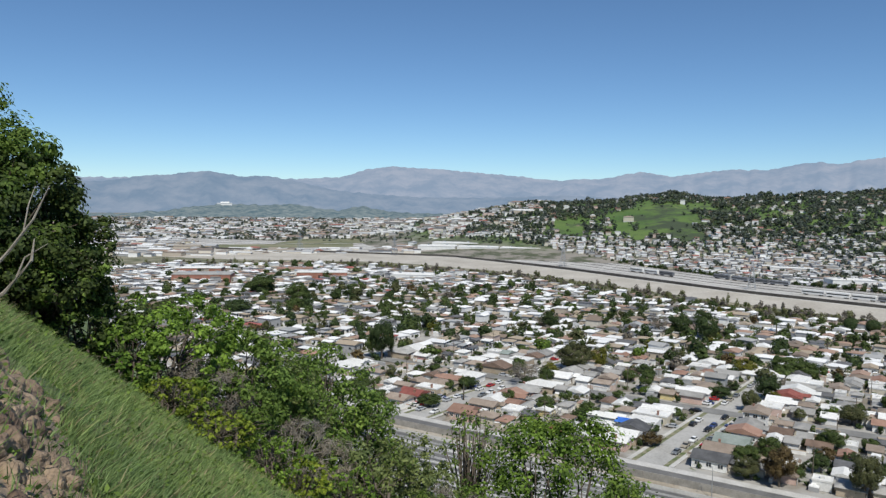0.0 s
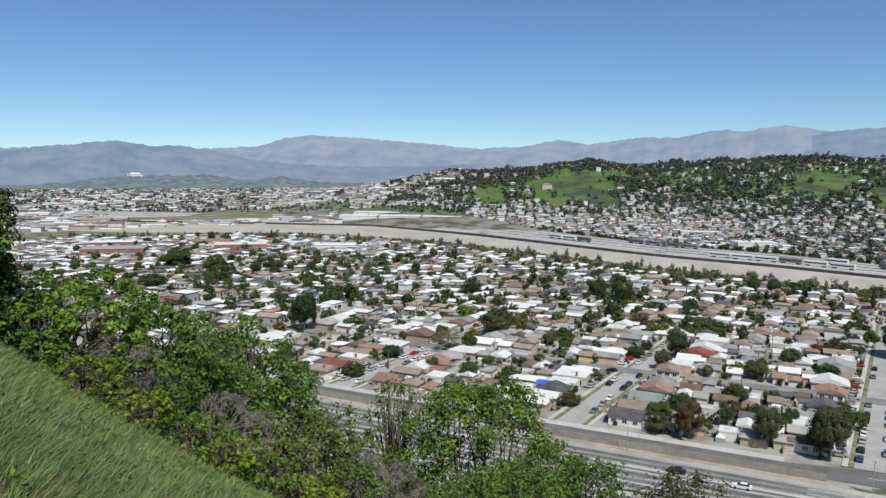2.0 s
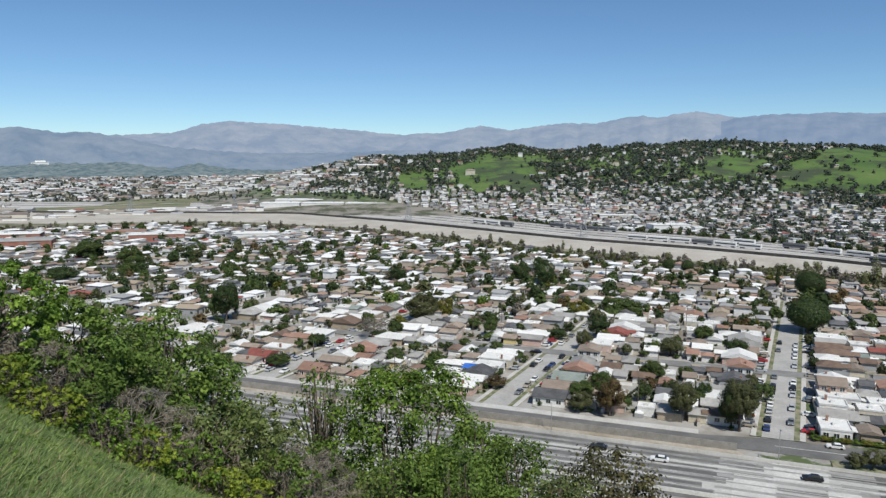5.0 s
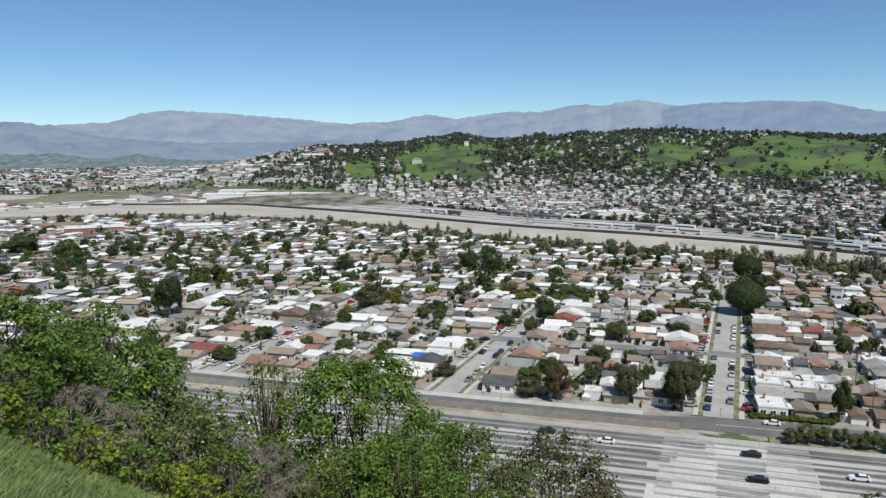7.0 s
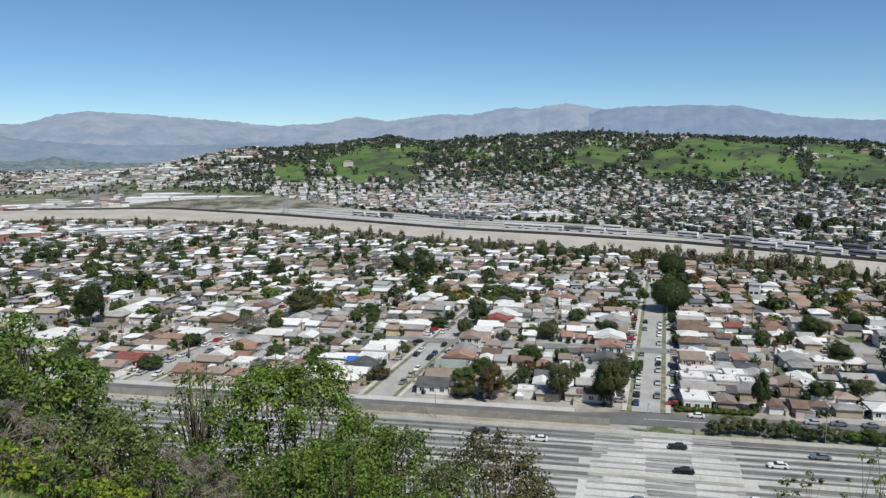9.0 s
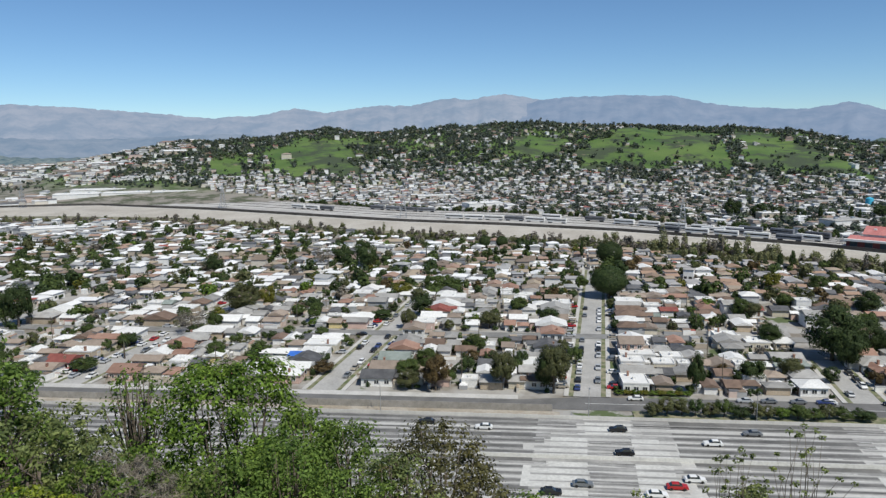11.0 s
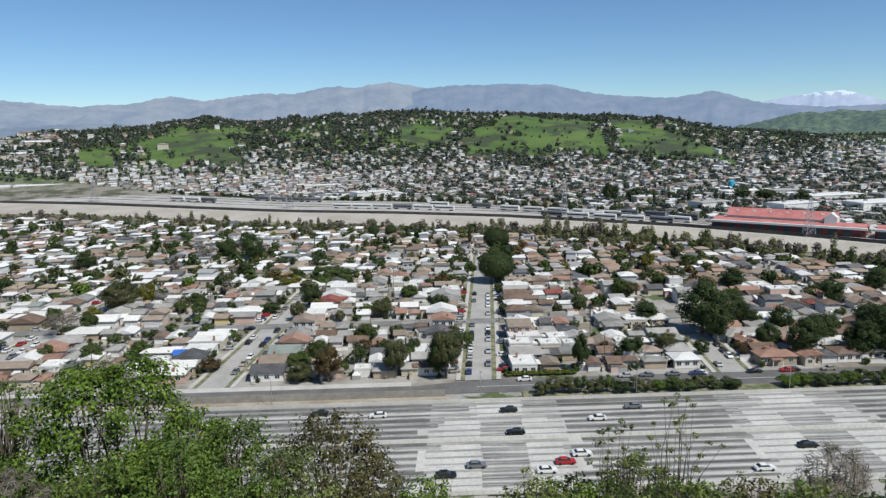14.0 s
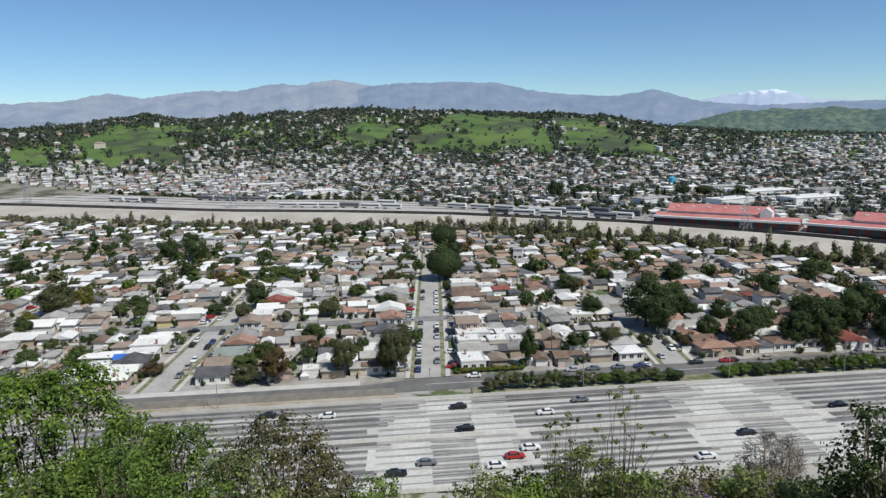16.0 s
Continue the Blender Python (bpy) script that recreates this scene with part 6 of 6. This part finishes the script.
def shrub(x, y, wide, high, leaf, seed, dense=1.0):
    z = float(height(x, y))
    r = math.hypot(x, y)
    sparse = leaf == "wisp"
    size = 0.0035 * r * (0.24 if leaf == "grey" else 1.0)
    shown = min(high, wide * 1.1)  # the leafy part
    count = int(np.clip(1.8 * wide * shown / (size * size) * dense, 600, 52000)) if not sparse else 900
    me = shrub_meshes(seed, wide, high, "olive" if sparse else leaf, count, size * (0.75 if sparse else 1), max(0.05, 1 - shown / high) if not sparse else 0.66, sparse, 1.0 if leaf == "grey" else 0.0)
    t = thing("shrub" if high < 6 else "tree", at(x, y, z, seed * 37), SHRUB_WORDS[leaf], "shrub" if high < 6 else "tree", "hillside shrubs")
    part("stem", me[0], t)
    part("foliage", me[1], t)


# left tree: mid leaves paint its lit top, dark ones its shaded hollow
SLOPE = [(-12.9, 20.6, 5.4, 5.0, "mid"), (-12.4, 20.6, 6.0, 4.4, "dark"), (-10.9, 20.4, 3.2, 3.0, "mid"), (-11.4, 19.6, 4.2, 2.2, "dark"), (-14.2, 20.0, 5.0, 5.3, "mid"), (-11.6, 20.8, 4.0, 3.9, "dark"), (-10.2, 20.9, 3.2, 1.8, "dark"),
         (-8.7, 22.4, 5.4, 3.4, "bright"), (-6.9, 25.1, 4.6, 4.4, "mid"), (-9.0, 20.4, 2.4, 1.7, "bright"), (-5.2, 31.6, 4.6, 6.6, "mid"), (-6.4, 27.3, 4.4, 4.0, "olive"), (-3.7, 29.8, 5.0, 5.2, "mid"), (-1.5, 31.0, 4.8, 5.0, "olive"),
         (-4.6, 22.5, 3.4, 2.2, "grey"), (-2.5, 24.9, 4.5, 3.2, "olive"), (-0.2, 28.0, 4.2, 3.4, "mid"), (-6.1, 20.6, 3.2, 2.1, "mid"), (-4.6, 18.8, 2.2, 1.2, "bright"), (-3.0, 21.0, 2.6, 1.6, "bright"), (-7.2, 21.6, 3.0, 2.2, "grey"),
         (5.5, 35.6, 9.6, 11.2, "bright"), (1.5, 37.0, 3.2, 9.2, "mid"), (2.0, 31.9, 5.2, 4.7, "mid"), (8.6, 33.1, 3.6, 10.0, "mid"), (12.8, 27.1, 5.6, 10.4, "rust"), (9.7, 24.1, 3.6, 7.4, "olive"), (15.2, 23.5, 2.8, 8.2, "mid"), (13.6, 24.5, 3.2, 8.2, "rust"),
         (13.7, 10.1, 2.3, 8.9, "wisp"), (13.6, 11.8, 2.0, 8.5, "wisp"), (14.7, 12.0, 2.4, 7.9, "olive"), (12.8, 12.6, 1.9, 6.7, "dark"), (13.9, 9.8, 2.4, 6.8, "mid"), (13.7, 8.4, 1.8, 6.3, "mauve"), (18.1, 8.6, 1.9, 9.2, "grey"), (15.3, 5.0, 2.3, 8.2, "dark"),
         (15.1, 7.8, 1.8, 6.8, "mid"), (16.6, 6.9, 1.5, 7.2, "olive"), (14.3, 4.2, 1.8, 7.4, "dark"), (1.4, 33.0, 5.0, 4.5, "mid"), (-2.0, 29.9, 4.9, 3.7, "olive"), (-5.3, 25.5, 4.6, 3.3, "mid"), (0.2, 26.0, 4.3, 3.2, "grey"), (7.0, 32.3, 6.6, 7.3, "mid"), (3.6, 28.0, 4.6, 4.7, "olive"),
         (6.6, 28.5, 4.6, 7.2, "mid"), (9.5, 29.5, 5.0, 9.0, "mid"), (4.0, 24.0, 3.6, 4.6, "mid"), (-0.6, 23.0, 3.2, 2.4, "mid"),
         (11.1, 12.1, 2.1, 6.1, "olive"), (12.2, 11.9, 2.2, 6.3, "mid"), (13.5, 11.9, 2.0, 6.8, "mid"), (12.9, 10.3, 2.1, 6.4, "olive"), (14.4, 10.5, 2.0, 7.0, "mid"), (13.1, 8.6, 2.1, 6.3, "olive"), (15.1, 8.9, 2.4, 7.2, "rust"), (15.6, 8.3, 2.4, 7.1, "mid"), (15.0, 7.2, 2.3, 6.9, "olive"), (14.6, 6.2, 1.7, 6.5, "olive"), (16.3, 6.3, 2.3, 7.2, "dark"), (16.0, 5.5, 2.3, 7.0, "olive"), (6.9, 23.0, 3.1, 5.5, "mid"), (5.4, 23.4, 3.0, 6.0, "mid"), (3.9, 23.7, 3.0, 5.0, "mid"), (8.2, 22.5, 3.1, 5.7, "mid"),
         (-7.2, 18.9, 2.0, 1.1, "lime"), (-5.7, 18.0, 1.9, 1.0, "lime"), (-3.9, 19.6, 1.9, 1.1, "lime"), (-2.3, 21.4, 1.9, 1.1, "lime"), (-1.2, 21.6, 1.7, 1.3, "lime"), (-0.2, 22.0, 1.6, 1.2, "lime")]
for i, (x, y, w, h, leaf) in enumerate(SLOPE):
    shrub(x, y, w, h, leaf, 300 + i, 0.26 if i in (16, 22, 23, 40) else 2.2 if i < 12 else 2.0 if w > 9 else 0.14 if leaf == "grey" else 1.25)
# bare branches reaching out of the dark tree
snag = thing("dead_branch", at(-9.6, 15.2, float(height(-9.6, 15.2))), "pale dead branch leaning beside the dark tree", "branch")
part("limb", Shape().tube([(-0.9, 0.1, -0.5), (0.3, 0.1, 0.25), (0.95, 0.0, 0.95), (0.99, 0.05, 1.4)], [0.06, 0.045, 0.034, 0.012], 6).tube([(0.6, 0.05, 0.6), (0.75, 0.1, 1.0), (1.25, 0.1, 1.3)], [0.024, 0.018, 0.006], 5).mesh("limb", PALEBARK), snag)
part("limb", Shape().tube([(-0.7, 0.2, 0.0), (0.35, 0.2, 1.1), (0.95, 0.1, 1.8), (1.3, 0.1, 2.5)], [0.045, 0.035, 0.024, 0.008], 6).tube([(0.7, 0.15, 1.5), (0.8, 0.2, 2.1), (0.9, 0.3, 2.5)], [0.02, 0.014, 0.006], 5).mesh("limb", PALEBARK), snag)

# grass on the slope, in tufts
rng = np.random.default_rng(55)


def grass(name, leaf, count, r0, r1, az0, az1, tall, label):
    tufts = count // 14
    a = np.radians(rng.uniform(az0, az1, tufts))
    r = rng.uniform(r0 ** 1.3, r1 ** 1.3, tufts) ** (1 / 1.3)
    c = np.repeat(np.stack([r * np.sin(a), r * np.cos(a)], 1), 14, axis=0) + rng.normal(0, 0.11, (tufts * 14, 2))
    bare = (np.degrees(np.arctan2(c[:, 0], c[:, 1])) < -25.0 - 0.75 * (np.hypot(c[:, 0], c[:, 1]) - 3.4)) & (np.hypot(c[:, 0], c[:, 1]) < 9.6) & (rng.random(len(c)) < 0.86)  # little grows on the eroded bank
    c = c[~bare]
    n = len(c)
    z = height(c[:, 0], c[:, 1])
    h = tall * rng.uniform(0.5, 1.25, n)
    lean = (rng.normal(0, 0.46, (n, 2)) + np.repeat(rng.normal(0, 0.30, (n // 14 + 1, 2)), 14, axis=0)[:n] + np.array([0.08, 0.03])) * h[:, None]  # bent down the slope
    w = (0.003 + 0.00068 * np.hypot(c[:, 0], c[:, 1]))
    t = rng.uniform(0, math.pi, n)
    side = np.stack([np.cos(t) * w, np.sin(t) * w, 0 * w], 1)
    foot = np.stack([c[:, 0], c[:, 1], z - 0.12], 1)
    tip = foot + np.stack([lean[:, 0], lean[:, 1], h], 1)
    mid = foot + np.stack([lean[:, 0] * 0.35, lean[:, 1] * 0.35, h * 0.55], 1)
    tagged(new(name, quads_mesh(name, np.stack([foot, mid + side, tip, mid - side], 1), [LEAF[leaf]])), label, "grass", kind="stuff")


grass("grass", "grass", 290000, 3.0, 27, -38, 2, 0.23, "lush green spring grass on the slope")
grass("dry_grass", "straw", 16000, 3.0, 24, -37, -4, 0.26, "dry straw-coloured grass stalks on the slope")


# broad-leaved weeds between the blades
wa, wr = np.radians(rng.uniform(-38, 2, 1100)), rng.uniform(3.0 ** 1.4, 27 ** 1.4, 1100) ** (1 / 1.4)
wc = np.repeat(np.stack([wr * np.sin(wa), wr * np.cos(wa)], 1), 16, axis=0) + rng.normal(0, 0.13, (1100 * 16, 2))
wz = height(wc[:, 0], wc[:, 1]) + np.abs(rng.normal(0.05, 0.10, len(wc)))
tagged(new("weeds", quads_mesh("weeds", leaf_quads(rng, np.stack([wc[:, 0], wc[:, 1], wz], 1), 0.02 + 0.0028 * np.repeat(wr, 16), np.array([0.0, 0.0, 0.8]), 1.6, 0.6), [NEAR_LEAF["mid"]])), "low green weeds among the grass", "weeds", kind="stuff")


def stone_mesh(seed):
    rng = np.random.default_rng(seed)
    bm = bmesh.new()
    bmesh.ops.create_icosphere(bm, subdivisions=3, radius=1.0)
    k = rng.uniform(0.6, 1.2, 3)
    for v in bm.verts:
        d = 1 + 0.42 * noise.noise(v.co * 1.3 + Vector((seed, 0, 0))) + 0.20 * noise.noise(v.co * 3.1) + 0.10 * noise.noise(v.co * 7.0)
        v.co = Vector((v.co.x * k[0], v.co.y * k[1], v.co.z * k[2] * 0.8)) * d
    me = bpy.data.meshes.new("stone")
    bm.to_mesh(me)
    bm.free()
    me.materials.append(ROCK)
    me.polygons.foreach_set("use_smooth", [True] * len(me.polygons))
    return me


STONES = [stone_mesh(k) for k in range(5)]
bank = thing("eroded_bank", at(0, 0, 0), "crumbling tan sandstone and soil bank in the grass", "rock bank")
for k in range(200):
    r = rng.uniform(3.4, 9.5)
    a = radians(-29.2 - 0.75 * (r - 3.4) + rng.normal(0, 1.9))
    x, y = r * math.sin(a), r * math.cos(a)
    s = rng.uniform(0.045, 0.14) * (0.45 + r / 10) * (1.6 if k % 19 == 0 else 1.0)
    st = part("stone", STONES[k % 5], bank)
    st.matrix_basis = Matrix.LocRotScale((x, y, float(height(x, y)) - s * 0.5), Euler(rng.uniform(0, 6, 3).tolist()), Vector((s, s, s)))
